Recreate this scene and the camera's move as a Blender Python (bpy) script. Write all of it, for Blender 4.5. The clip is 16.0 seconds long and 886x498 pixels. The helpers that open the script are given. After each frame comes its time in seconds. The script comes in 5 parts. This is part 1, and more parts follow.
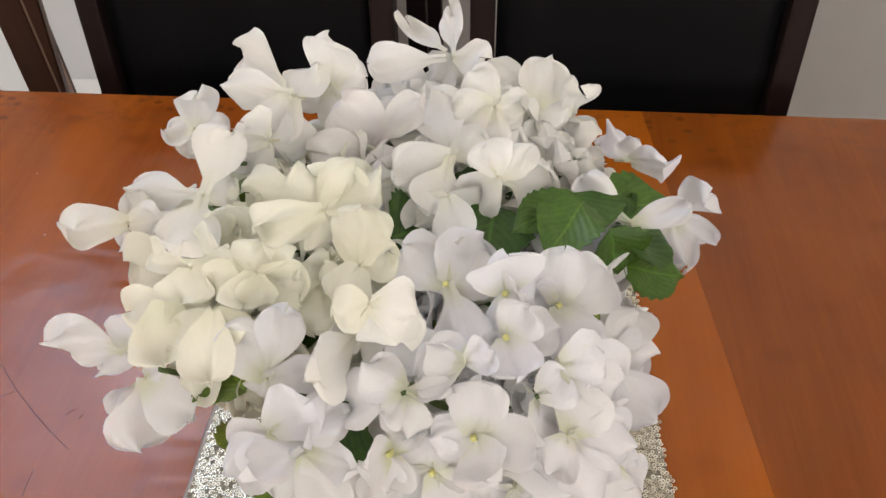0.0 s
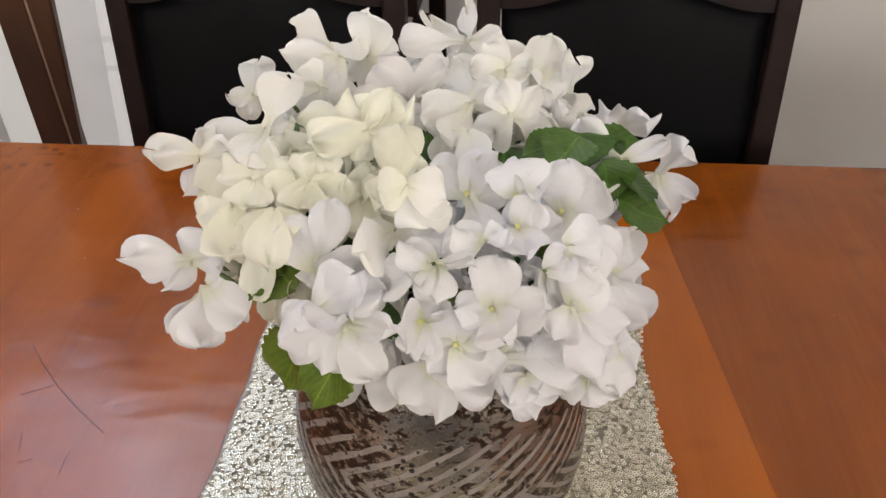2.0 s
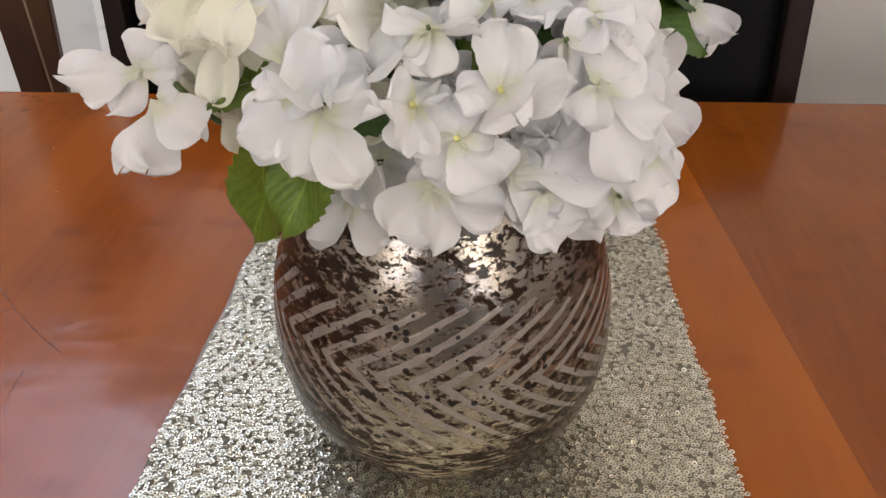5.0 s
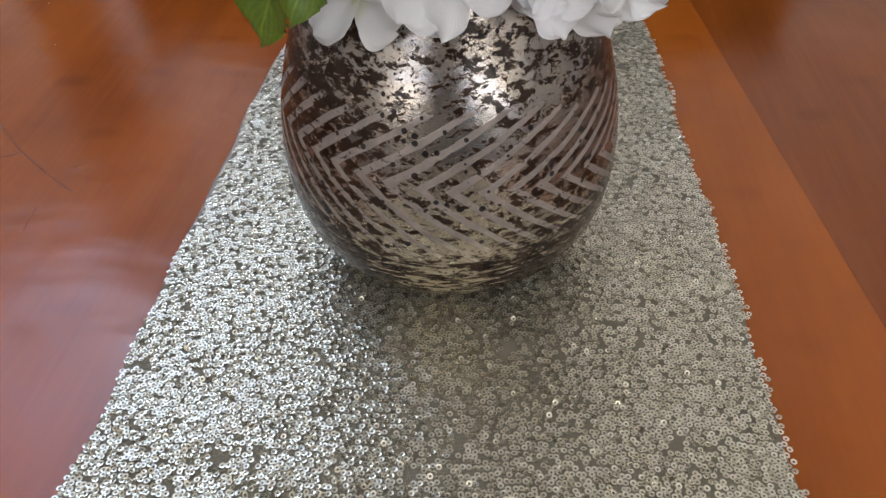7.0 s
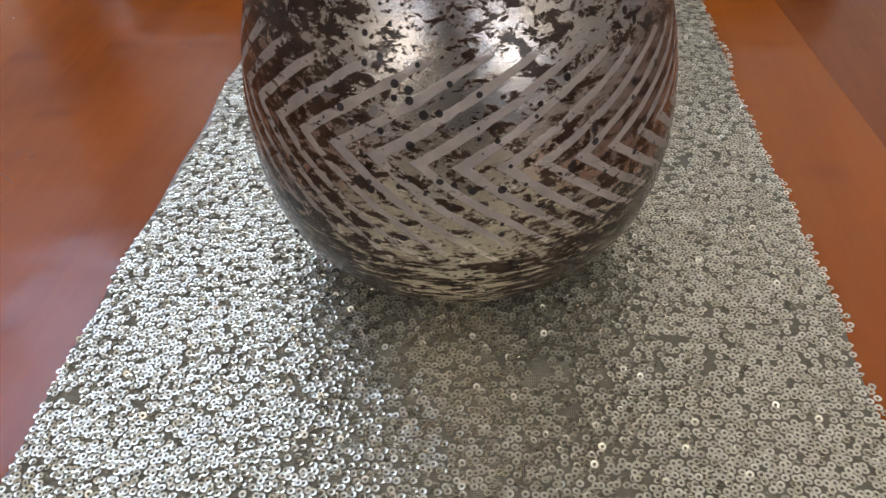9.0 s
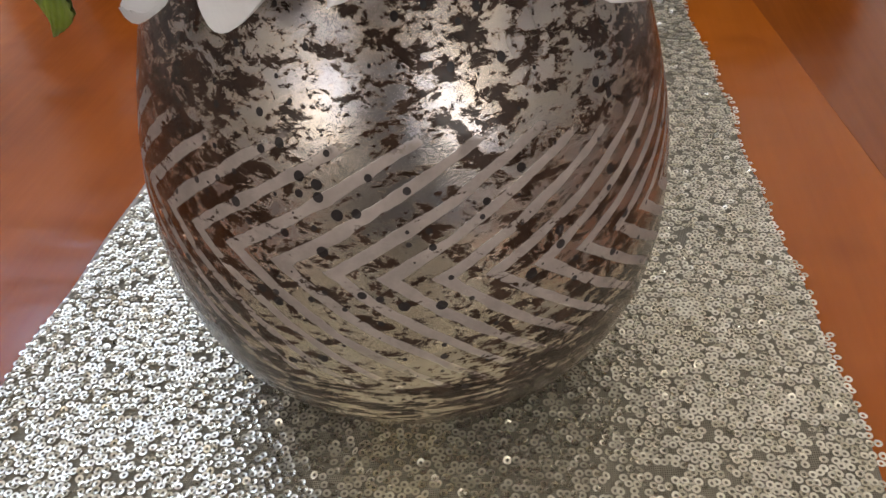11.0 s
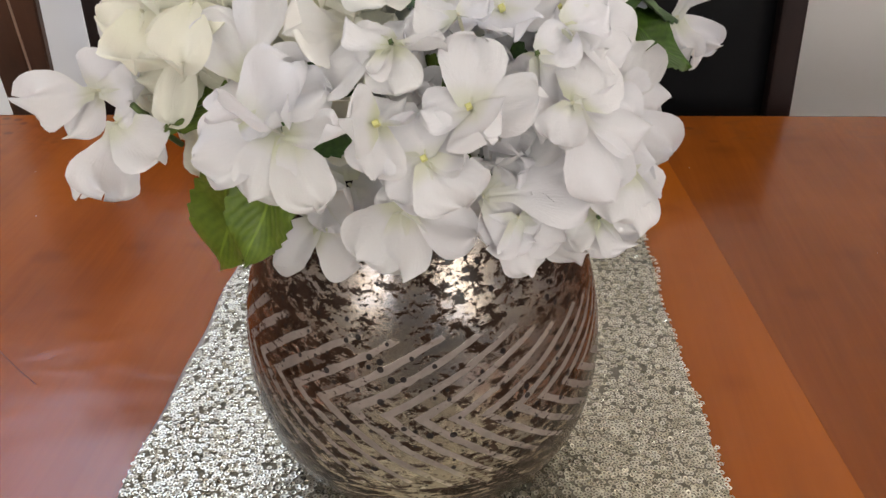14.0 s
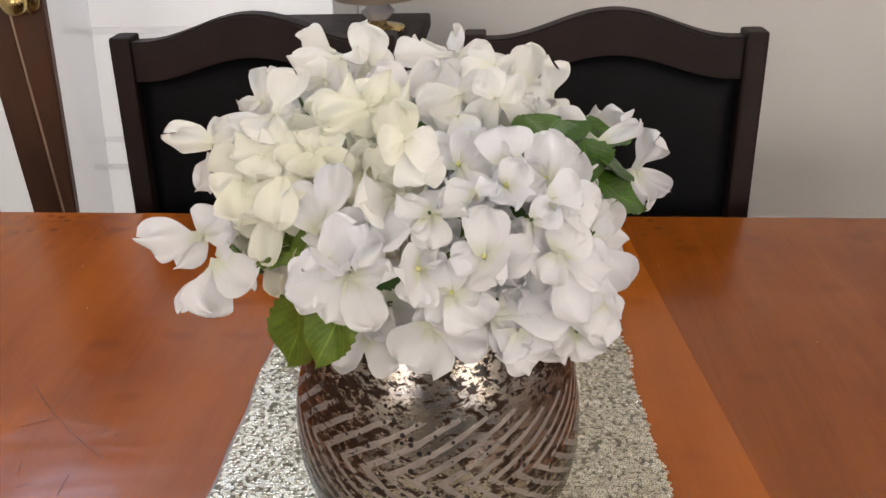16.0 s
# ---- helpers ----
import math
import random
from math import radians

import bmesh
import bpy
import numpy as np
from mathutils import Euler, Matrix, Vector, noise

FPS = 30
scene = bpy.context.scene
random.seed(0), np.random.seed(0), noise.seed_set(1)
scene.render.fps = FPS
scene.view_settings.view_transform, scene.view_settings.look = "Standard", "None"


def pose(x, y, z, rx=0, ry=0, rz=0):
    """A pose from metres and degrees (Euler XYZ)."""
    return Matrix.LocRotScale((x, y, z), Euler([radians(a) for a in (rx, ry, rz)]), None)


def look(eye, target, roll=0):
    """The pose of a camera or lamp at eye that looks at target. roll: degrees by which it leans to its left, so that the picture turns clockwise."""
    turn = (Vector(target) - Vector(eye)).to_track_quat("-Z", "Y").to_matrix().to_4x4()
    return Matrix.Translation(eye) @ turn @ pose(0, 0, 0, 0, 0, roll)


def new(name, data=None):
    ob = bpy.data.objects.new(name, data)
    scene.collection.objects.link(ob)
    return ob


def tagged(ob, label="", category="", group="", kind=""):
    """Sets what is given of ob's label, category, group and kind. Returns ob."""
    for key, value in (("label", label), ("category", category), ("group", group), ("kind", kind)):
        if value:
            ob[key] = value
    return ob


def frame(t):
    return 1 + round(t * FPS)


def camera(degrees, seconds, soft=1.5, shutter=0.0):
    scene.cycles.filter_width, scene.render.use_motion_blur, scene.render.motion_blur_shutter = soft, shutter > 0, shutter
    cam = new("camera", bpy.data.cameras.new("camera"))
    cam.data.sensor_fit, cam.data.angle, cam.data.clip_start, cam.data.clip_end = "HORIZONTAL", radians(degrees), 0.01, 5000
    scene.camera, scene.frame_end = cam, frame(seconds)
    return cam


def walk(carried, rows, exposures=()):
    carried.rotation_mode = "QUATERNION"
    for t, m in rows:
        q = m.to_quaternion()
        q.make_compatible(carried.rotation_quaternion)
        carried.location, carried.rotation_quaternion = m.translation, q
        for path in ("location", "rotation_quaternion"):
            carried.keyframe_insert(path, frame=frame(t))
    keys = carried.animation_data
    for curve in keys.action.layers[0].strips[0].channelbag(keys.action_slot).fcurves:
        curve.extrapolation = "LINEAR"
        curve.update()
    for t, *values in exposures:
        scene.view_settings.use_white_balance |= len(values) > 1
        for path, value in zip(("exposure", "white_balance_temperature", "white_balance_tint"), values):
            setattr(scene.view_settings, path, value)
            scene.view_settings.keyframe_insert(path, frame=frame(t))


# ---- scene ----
cam = camera(58.5, 16.0)
PATH = [
    (0, (0.040, -0.250, 1.250), (-0.108, 1.158, -0.163), -1.6),
    (0.5, (0.039, -0.276, 1.244), (-0.115, 1.178, -0.121), -1.7),
    (1, (0.040, -0.307, 1.239), (-0.119, 1.197, -0.069), -1.6),
    (1.5, (0.036, -0.336, 1.231), (-0.120, 1.223, -0.012), -1.2),
    (2, (0.038, -0.355, 1.221), (-0.120, 1.248, 0.035), -1.1),
    (2.5, (0.039, -0.357, 1.202), (-0.118, 1.284, 0.070), -0.9),
    (3, (0.037, -0.354, 1.184), (-0.122, 1.313, 0.089), -1.0),
    (3.2, (0.035, -0.353, 1.175), (-0.124, 1.319, 0.090), -1.0),
    (5.3, (0.039, -0.356, 1.101), (-0.137, 1.278, -0.040), -1.7),
    (5.5, (0.038, -0.359, 1.099), (-0.136, 1.260, -0.062), -1.7),
    (6, (0.038, -0.368, 1.094), (-0.130, 1.204, -0.132), -1.8),
    (6.5, (0.039, -0.380, 1.085), (-0.137, 1.147, -0.194), -2.2),
    (7, (0.038, -0.384, 1.074), (-0.136, 1.107, -0.247), -2.4),
    (7.5, (0.039, -0.383, 1.070), (-0.145, 1.086, -0.274), -2.7),
    (8, (0.038, -0.368, 1.057), (-0.163, 1.100, -0.286), -3.3),
    (8.2, (0.034, -0.357, 1.046), (-0.171, 1.113, -0.294), -3.5),
    (10.3, (0.0380, -0.2610, 0.9880), (-0.2070, 1.2470, -0.3030), -4.95),
    (10.5, (0.0420, -0.2565, 0.9900), (-0.2045, 1.2545, -0.2970), -4.80),
    (11, (0.0510, -0.2480, 0.9920), (-0.2020, 1.2750, -0.2790), -4.45),
    (11.5, (0.0645, -0.2445, 0.9975), (-0.1905, 1.2975, -0.2510), -4.00),
    (12, (0.0680, -0.2480, 1.0160), (-0.1830, 1.3185, -0.2020), -3.65),
    (12.5, (0.0635, -0.2575, 1.0345), (-0.1800, 1.3295, -0.1575), -3.45),
    (13, (0.0575, -0.2755, 1.0545), (-0.1665, 1.3375, -0.1060), -3.25),
    (13.5, (0.0525, -0.3060, 1.0735), (-0.1510, 1.3350, -0.0505), -2.80),
    (14, (0.0485, -0.3390, 1.0995), (-0.1300, 1.3320, 0.0150), -2.35),
    (14.5, (0.0465, -0.3625, 1.1200), (-0.1150, 1.3380, 0.0795), -1.90),
    (15, (0.0410, -0.3805, 1.1390), (-0.1115, 1.3460, 0.1400), -1.65),
    (15.5, (0.0400, -0.3990, 1.1575), (-0.1040, 1.3505, 0.1980), -1.55),
    (16, (0.0405, -0.4200, 1.1730), (-0.1035, 1.3435, 0.2400), -1.60),
]
walk(cam, [(t, look(eye, target, roll)) for t, eye, target, roll in PATH],
     exposures=[(0.0, -0.50, 7000, 12), (3.0, -0.52, 7000, 12), (5.5, -0.63, 6900, 12), (7.5, -0.69, 6150, 9.5), (8.5, -0.66, 6200, 10), (11.0, -0.53, 6650, 12.3), (12.5, -0.60, 6700, 11.5),
                (14.5, -0.60, 6850, 11.5), (16.0, -0.53, 7000, 12.3)])

# ---- light ----
world = bpy.data.worlds.new("world")
scene.world = world
world.use_nodes = True
_sky = world.node_tree.nodes.new("ShaderNodeTexSky")
_sky.sky_type, _sky.sun_disc = "NISHITA", False
_sky.sun_elevation, _sky.sun_rotation = radians(38), radians(290)
world.node_tree.nodes["Background"].inputs["Strength"].default_value = 0.08
world.node_tree.links.new(_sky.outputs[0], world.node_tree.nodes["Background"].inputs["Color"])


def window_light(name, m, sx, sy, power, colour):
    lamp = bpy.data.lights.new(name, "AREA")
    lamp.shape, lamp.size, lamp.size_y, lamp.energy, lamp.color = "RECTANGLE", sx, sy, power, colour
    ob = new(name, lamp)
    ob.matrix_world = m
    return ob


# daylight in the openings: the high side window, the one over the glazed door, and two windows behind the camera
window_light("daylight_side", look((-1.24, 0.98, 2.26), (-0.1, 0.1, 0.8)), 0.60, 0.74, 10.0, (0.49, 0.65, 1.0))
window_light("daylight_over_door", look((-0.80, 1.30, 2.43), (-0.50, 0.3, 1.5)), 0.80, 0.42, 9.0, (0.62, 0.76, 1.0))
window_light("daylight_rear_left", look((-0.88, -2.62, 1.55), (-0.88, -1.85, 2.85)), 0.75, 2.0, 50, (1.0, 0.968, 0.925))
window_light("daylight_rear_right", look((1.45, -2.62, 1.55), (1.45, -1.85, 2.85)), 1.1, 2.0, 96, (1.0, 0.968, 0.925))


# ---- materials ----
class Mat:
    """A node material with short ways to add nodes."""

    def __init__(self, name, colour=(0.5, 0.5, 0.5), rough=0.5, metal=0.0, coat=0.0, spec=0.5):
        self.m = bpy.data.materials.new(name)
        self.m.use_nodes = True
        self.t = self.m.node_tree
        self.b = self.t.nodes["Principled BSDF"]
        self.set("Base Color", (*colour, 1)), self.set("Roughness", rough), self.set("Metallic", metal)
        self.set("Coat Weight", coat), self.set("Specular IOR Level", spec), self.set("Coat Roughness", 0.06)

    def set(self, key, value):
        if hasattr(value, "is_linked"):
            self.t.links.new(value, self.b.inputs[key])
        else:
            self.b.inputs[key].default_value = value

    def node(self, kind, **inputs):
        n = self.t.nodes.new(kind)
        for k, v in inputs.items():
            self.feed(n, k, v)
        return n

    def feed(self, n, key, v):
        sock = n.inputs[int(key[1:])] if key[0] == "i" and key[1:].isdigit() else n.inputs[key.replace("_", " ")]
        if hasattr(v, "is_linked"):
            self.t.links.new(v, sock)
        else:
            sock.default_value = v

    def coords(self, which="Object", scale=(1, 1, 1)):
        c = self.node("ShaderNodeTexCoord").outputs[which]
        return self.node("ShaderNodeMapping", Vector=c, Scale=scale).outputs[0]

    def noise(self, vec, scale, detail=4.0, rough=0.55, warp=0.0):
        n = self.node("ShaderNodeTexNoise", Vector=vec, Scale=scale, Detail=detail, Roughness=rough, Distortion=warp)
        return n.outputs["Fac"]

    def math(self, op, a, b=0.0, c=0.0, clamp=False):
        n = self.node("ShaderNodeMath", i0=a, i1=b, i2=c)
        n.operation, n.use_clamp = op, clamp
        return n.outputs[0]

    def ramp(self, fac, *stops):
        n = self.node("ShaderNodeValToRGB", Fac=fac)
        e = n.color_ramp.elements
        while len(e) < len(stops):
            e.new(0.5)
        for el, (p, c) in zip(e, stops):
            el.position = p
            el.color = (*c, 1) if len(c) == 3 else c
        return n.outputs[0]

    def step(self, fac, lo, hi):
        n = self.node("ShaderNodeMapRange", i0=fac, i1=lo, i2=hi)
        n.interpolation_type = "SMOOTHSTEP"
        return n.outputs[0]

    def mix(self, fac, a, b, mode="MIX"):
        n = self.t.nodes.new("ShaderNodeMix")
        n.data_type, n.blend_type = "RGBA", mode
        for k, v in ((0, fac), (6, a), (7, b)):
            if hasattr(v, "is_linked"):
                self.t.links.new(v, n.inputs[k])
            else:
                n.inputs[k].default_value = (*v, 1) if k and len(v) == 3 else v
        return n.outputs[2]

    def bump(self, height, strength=0.3, dist=0.001):
        n = self.node("ShaderNodeBump", Height=height, Strength=strength, Distance=dist)
        self.set("Normal", n.outputs[0])
        return n


def wood(name, light, dark, along, rough=0.3, coat=0.3, size=1.0, knots=False, spec=0.5):
    """Polished wood: broad figure and fine pores running along one axis."""
    a = Mat(name, dark, rough, coat=coat, spec=spec)
    s = [9 * size] * 3
    s[along] = 1.1 * size
    fine = [260 * size] * 3
    fine[along] = 9 * size
    broad = a.noise(a.coords("Object", s), 1.0, 5, 0.6, 0.6)
    grain = a.noise(a.coords("Object", fine), 1.0, 3, 0.6)
    cloud = a.noise(a.coords("Object", (5, 5, 5)), 1.0, 3, 0.5, 0.8)
    f = a.math("ADD", a.math("MULTIPLY", broad, 0.6), a.math("ADD", a.math("MULTIPLY", grain, 0.17), a.math("MULTIPLY", cloud, 0.35)))
    col = a.ramp(f, (0.36, dark), (0.74, light))
    if knots:
        pos = a.node("ShaderNodeSeparateXYZ", Vector=a.coords("Object")).outputs
        band = a.step(a.math("ADD", pos[1], a.math("MULTIPLY", cloud, 0.05)), 0.405, 0.45)
        vor = a.node("ShaderNodeTexVoronoi", Vector=a.coords("Object", (38, 52, 40)), Scale=1.0, Randomness=1.0)
        spots = a.math("SUBTRACT", 1.0, a.step(a.math("ADD", vor.outputs["Distance"], a.math("MULTIPLY", grain, 0.12)), 0.16, 0.34))
        pick = a.step(a.noise(a.coords("Object", (11, 14, 14)), 1.0, 2), 0.42, 0.52)
        spots = a.math("MULTIPLY", a.math("MULTIPLY", spots, pick), band)
        col = a.mix(a.math("MULTIPLY", spots, 0.5), col, (0.06, 0.018, 0.006))
        cell = a.node("ShaderNodeTexVoronoi", Vector=a.coords("Object", (15, 26, 20)), Scale=1.0)
        lot = a.node("ShaderNodeSeparateColor", Color=cell.outputs["Color"]).outputs
        mark = a.math("SUBTRACT", 1.0, a.step(a.math("ADD", cell.outputs["Distance"], a.math("MULTIPLY", broad, 0.5)), 0.28, 0.62))
        col = a.mix(a.math("MULTIPLY", a.math("MULTIPLY", mark, a.math("GREATER_THAN", lot[0], 0.55)), 0.45), col, tuple(0.8 * k for k in dark))
        dust = a.node("ShaderNodeTexVoronoi", Vector=a.coords("Object", (42, 42, 42)), Scale=1.0)
        lot = a.node("ShaderNodeSeparateColor", Color=dust.outputs["Color"]).outputs
        speck = a.math("LESS_THAN", dust.outputs["Distance"], a.math("MULTIPLY", a.math("SUBTRACT", lot[0], 0.86), 0.28))
        col = a.mix(a.math("MULTIPLY", speck, 0.7), col, (0.62, 0.56, 0.50))
        swirl = a.step(a.noise(a.coords("Object", (26, 34, 30)), 1.0, 4, 0.6, 1.6), 0.5, 0.66)
        col = a.mix(a.math("MULTIPLY", a.math("MULTIPLY", swirl, band), 0.4), col, (0.16, 0.05, 0.012))
    a.set("Base Color", col)
    smear = a.noise(a.coords("Object", (16, 16, 16)), 1.0, 4, 0.6, 0.5)
    a.set("Roughness", a.ramp(smear, (0.3, (rough * 0.94,) * 3), (0.75, (rough * 1.14,) * 3)))
    h = a.math("ADD", a.math("MULTIPLY", grain, 0.2), a.math("MULTIPLY", broad, 0.2 if knots else 0.7))
    if knots:
        h = a.math("ADD", h, a.math("MULTIPLY", a.noise(a.coords("Object", (24, 34, 24)), 1.0, 1.0, 0.4, 0.3), 6.0))
    a.bump(h, 0.17 if knots else 0.05, 0.0008)
    return a


def make_materials():
    mats = {}
    t = wood("table_wood", (0.37, 0.092, 0.010), (0.215, 0.046, 0.005), 1, 0.18, 0.0, knots=True, spec=0.38)
    mats["table"] = t.m
    mats["table_dark"] = wood("table_wood_dark", (0.27, 0.068, 0.008), (0.150, 0.034, 0.004), 1, 0.18, 0.0, knots=True, spec=0.38).m
    mats["table_strip"] = wood("table_wood_light", (0.38, 0.100, 0.009), (0.26, 0.060, 0.005), 1, 0.18, 0.0, knots=True, spec=0.38).m
    mats["espresso"] = wood("espresso_wood", (0.020, 0.009, 0.008), (0.009, 0.005, 0.005), 2, 0.55, 0.0, spec=0.2).m
    mats["door_wood"] = wood("door_wood", (0.125, 0.046, 0.020), (0.060, 0.020, 0.009), 2, 0.35, 0.2).m

    a = Mat("black_leather", (0.005, 0.005, 0.006), 0.42, spec=0.08)
    v = a.node("ShaderNodeTexVoronoi", Vector=a.coords(), Scale=420.0)
    a.bump(v.outputs["Distance"], 0.1, 0.0006)
    a.set("Roughness", a.ramp(a.noise(a.coords(), 9.0), (0.3, (0.45,) * 3), (0.7, (0.6,) * 3)))
    mats["leather"] = a.m

    def paint(name, c, bump=0.12):
        p = Mat(name, c, 0.6)
        n = p.noise(p.coords(), 2.2, 3)
        p.set("Base Color", p.ramp(n, (0.3, tuple(k * 0.94 for k in c)), (0.7, c)))
        p.bump(p.noise(p.coords(), 240.0, 3), bump, 0.0008)
        return p.m

    mats["wall"] = paint("wall_paint", (0.69, 0.675, 0.66))
    mats["pale_wall"] = paint("pale_wall_paint", (0.74, 0.73, 0.71))
    # dark colour for the unseen rear wall, to cut light on the flowers' fronts
    mats["fill_cut_wall"] = paint("fill_cut_wall_paint", (0.27, 0.25, 0.23))
    mats["white"] = paint("white_paint", (0.80, 0.79, 0.77), 0.05)
    mats["ceiling"] = paint("ceiling_paint", (0.86, 0.85, 0.83))
    mats["floor"] = wood("floor_boards", (0.22, 0.12, 0.06), (0.12, 0.06, 0.03), 1, 0.4, 0.1).m

    a = Mat("brass", (0.62, 0.46, 0.20), 0.22, 1.0)
    a.set("Roughness", a.ramp(a.noise(a.coords(), 60.0), (0.3, (0.15,) * 3), (0.7, (0.32,) * 3)))
    mats["brass"] = a.m
    a = Mat("lamp_fabric", (0.50, 0.41, 0.33), 0.8)
    a.bump(a.noise(a.coords("Object", (300, 300, 900)), 1.0), 0.3, 0.0006)
    mats["shade"] = a.m
    a = Mat("cut_crystal", (0.9, 0.88, 0.95), 0.05)
    a.set("Transmission Weight", 0.55), a.set("IOR", 1.5)
    mats["crystal"] = a.m
    a = Mat("window_glass", (0.95, 0.97, 1.0), 0.02)
    a.set("Transmission Weight", 1.0), a.set("IOR", 1.1)
    mats["glass"] = a.m
    # pale glazing, and a greyer copy with the door frame's shade in its colour
    for key, c in (("sheer", (0.93, 0.92, 0.91)), ("sheer_shaded", (0.84, 0.845, 0.865))):
        a = Mat(key + "_glazing", c, 0.7)
        a.set("Transmission Weight", 0.92), a.set("IOR", 1.08)
        mats[key] = a.m

    # petals: thin woven fabric, slightly see-through, with a tinted heart
    def petal(name, edge, heart, reach):
        p = Mat(name, edge, 0.62, spec=0.25)
        uv = p.node("ShaderNodeSeparateXYZ", Vector=p.node("ShaderNodeTexCoord").outputs["UV"]).outputs
        soft = p.noise(p.coords("Object", (60, 60, 60)), 1.0, 3)
        heartness = p.math("SUBTRACT", 1.0, p.step(p.math("ADD", uv[1], p.math("MULTIPLY", p.math("SUBTRACT", soft, 0.5), 0.35)), 0.02, reach))
        tone = p.node("ShaderNodeObjectInfo").outputs["Random"]
        base = p.mix(p.math("MULTIPLY", tone, 0.5), edge, tuple(min(1, k * f) for k, f in zip(edge, (0.97, 0.965, 0.90))))
        col = p.mix(p.math("MULTIPLY", heartness, p.math("ADD", 0.25, p.math("MULTIPLY", tone, 0.5))), base, heart)
        p.set("Base Color", col)
        fan = p.node("ShaderNodeCombineXYZ", i0=p.math("DIVIDE", p.math("SUBTRACT", uv[0], 0.5), p.math("ADD", uv[1], 0.25)), i1=p.math("MULTIPLY", uv[1], 0.16)).outputs[0]
        veins = p.noise(fan, 34.0, 3, 0.6)
        weave = p.noise(p.coords("Object", (900, 900, 900)), 1.0, 2)
        crease = p.noise(p.coords("Object", (190, 190, 190)), 1.0, 3, 0.6, 0.6)
        p.bump(p.math("ADD", p.math("MULTIPLY", veins, 0.40), p.math("ADD", p.math("MULTIPLY", weave, 0.12), p.math("MULTIPLY", crease, 0.55))), 0.55, 0.0013)
        thin = p.node("ShaderNodeBsdfTranslucent", Color=col)
        both = p.node("ShaderNodeMixShader", Fac=0.30)
        p.t.links.new(p.b.outputs[0], both.inputs[1]), p.t.links.new(thin.outputs[0], both.inputs[2])
        p.t.links.new(both.outputs[0], p.t.nodes["Material Output"].inputs["Surface"])
        return p.m

    mats["petal_white"] = petal("petal_white", (0.83, 0.83, 0.865), (0.64, 0.67, 0.42), 0.42)
    mats["petal_cream"] = petal("petal_cream", (0.885, 0.88, 0.79), (0.855, 0.85, 0.68), 0.8)
    mats["petal_ivory"] = petal("petal_ivory", (0.89, 0.885, 0.87), (0.86, 0.855, 0.69), 0.5)
    mats["petal_pink"] = petal("petal_pink", (0.86, 0.843, 0.846), (0.80, 0.71, 0.725), 0.45)
    a = Mat("pollen_yellow", (0.64, 0.63, 0.25), 0.55)
    a.bump(a.noise(a.coords(), 900.0), 0.5, 0.0006)
    mats["heart"] = a.m
    a = Mat("pale_heart", (0.70, 0.69, 0.52), 0.6)
    a.bump(a.noise(a.coords(), 900.0), 0.4, 0.0006)
    mats["pale_heart"] = a.m

    def green(name, hi, lo):
        g = Mat(name, hi, 0.42, spec=0.4)
        uv = g.node("ShaderNodeSeparateXYZ", Vector=g.node("ShaderNodeTexCoord").outputs["UV"]).outputs
        side = g.math("ABSOLUTE", g.math("SUBTRACT", uv[0], 0.5))
        rib = g.math("SUBTRACT", 1.0, g.step(side, 0.01, 0.035))
        wave = g.node("ShaderNodeTexWave", Vector=g.node("ShaderNodeCombineXYZ", i0=g.math("SUBTRACT", uv[1], g.math("MULTIPLY", side, 0.9))).outputs[0], Scale=2.6, Distortion=1.2)
        net = g.noise(g.coords("Object", (240, 240, 240)), 1.0, 3)
        col = g.ramp(g.math("ADD", g.math("MULTIPLY", net, 0.85), g.math("MULTIPLY", wave.outputs["Fac"], 0.15)), (0.2, lo), (0.8, hi))
        g.set("Base Color", g.mix(g.math("MULTIPLY", rib, 0.5), col, tuple(min(1, 1.7 * k) for k in hi)))
        g.bump(g.math("ADD", g.math("MULTIPLY", wave.outputs["Fac"], 0.5), net), 0.25, 0.001)
        return g.m

    mats["leaf"] = green("leaf_green", (0.072, 0.155, 0.018), (0.030, 0.078, 0.009))
    mats["leaf_dark"] = green("leaf_dark", (0.055, 0.13, 0.018), (0.020, 0.058, 0.009))
    mats["leaf_olive"] = green("leaf_olive", (0.125, 0.19, 0.022), (0.055, 0.10, 0.011))
    a = Mat("stem_green", (0.07, 0.12, 0.03), 0.5)
    a.set("Base Color", a.ramp(a.noise(a.coords(), 60.0), (0.3, (0.045, 0.08, 0.02)), (0.7, (0.10, 0.15, 0.04))))
    mats["stem"] = a.m

    # sequins and their net
    a = Mat("champagne_sequin", (0.71, 0.66, 0.53), 0.27, 0.82)
    r = a.node("ShaderNodeNewGeometry").outputs["Random Per Island"]
    r2 = a.node("ShaderNodeObjectInfo").outputs["Random"]
    tone = a.math("FRACT", a.math("ADD", r, r2))
    a.set("Base Color", a.ramp(tone, (0.0, (0.56, 0.515, 0.385)), (0.5, (0.75, 0.70, 0.56)), (1.0, (0.89, 0.845, 0.71))))
    a.set("Roughness", a.ramp(tone, (0.0, (0.20,) * 3), (1.0, (0.36,) * 3)))
    mats["sequin"] = a.m
    a = Mat("champagne_net", (0.21, 0.185, 0.13), 0.7)
    w1 = a.node("ShaderNodeTexWave", Vector=a.coords(), Scale=420.0)
    w2 = a.node("ShaderNodeTexWave", Vector=a.coords(), Scale=420.0)
    w2.bands_direction = "Y"
    weave = a.math("ADD", w1.outputs["Fac"], w2.outputs["Fac"])
    a.set("Base Color", a.ramp(a.math("ADD", a.math("MULTIPLY", weave, 0.3), a.math("MULTIPLY", a.noise(a.coords(), 90.0), 0.5)), (0.2, (0.13, 0.115, 0.081)), (0.8, (0.29, 0.262, 0.195))))
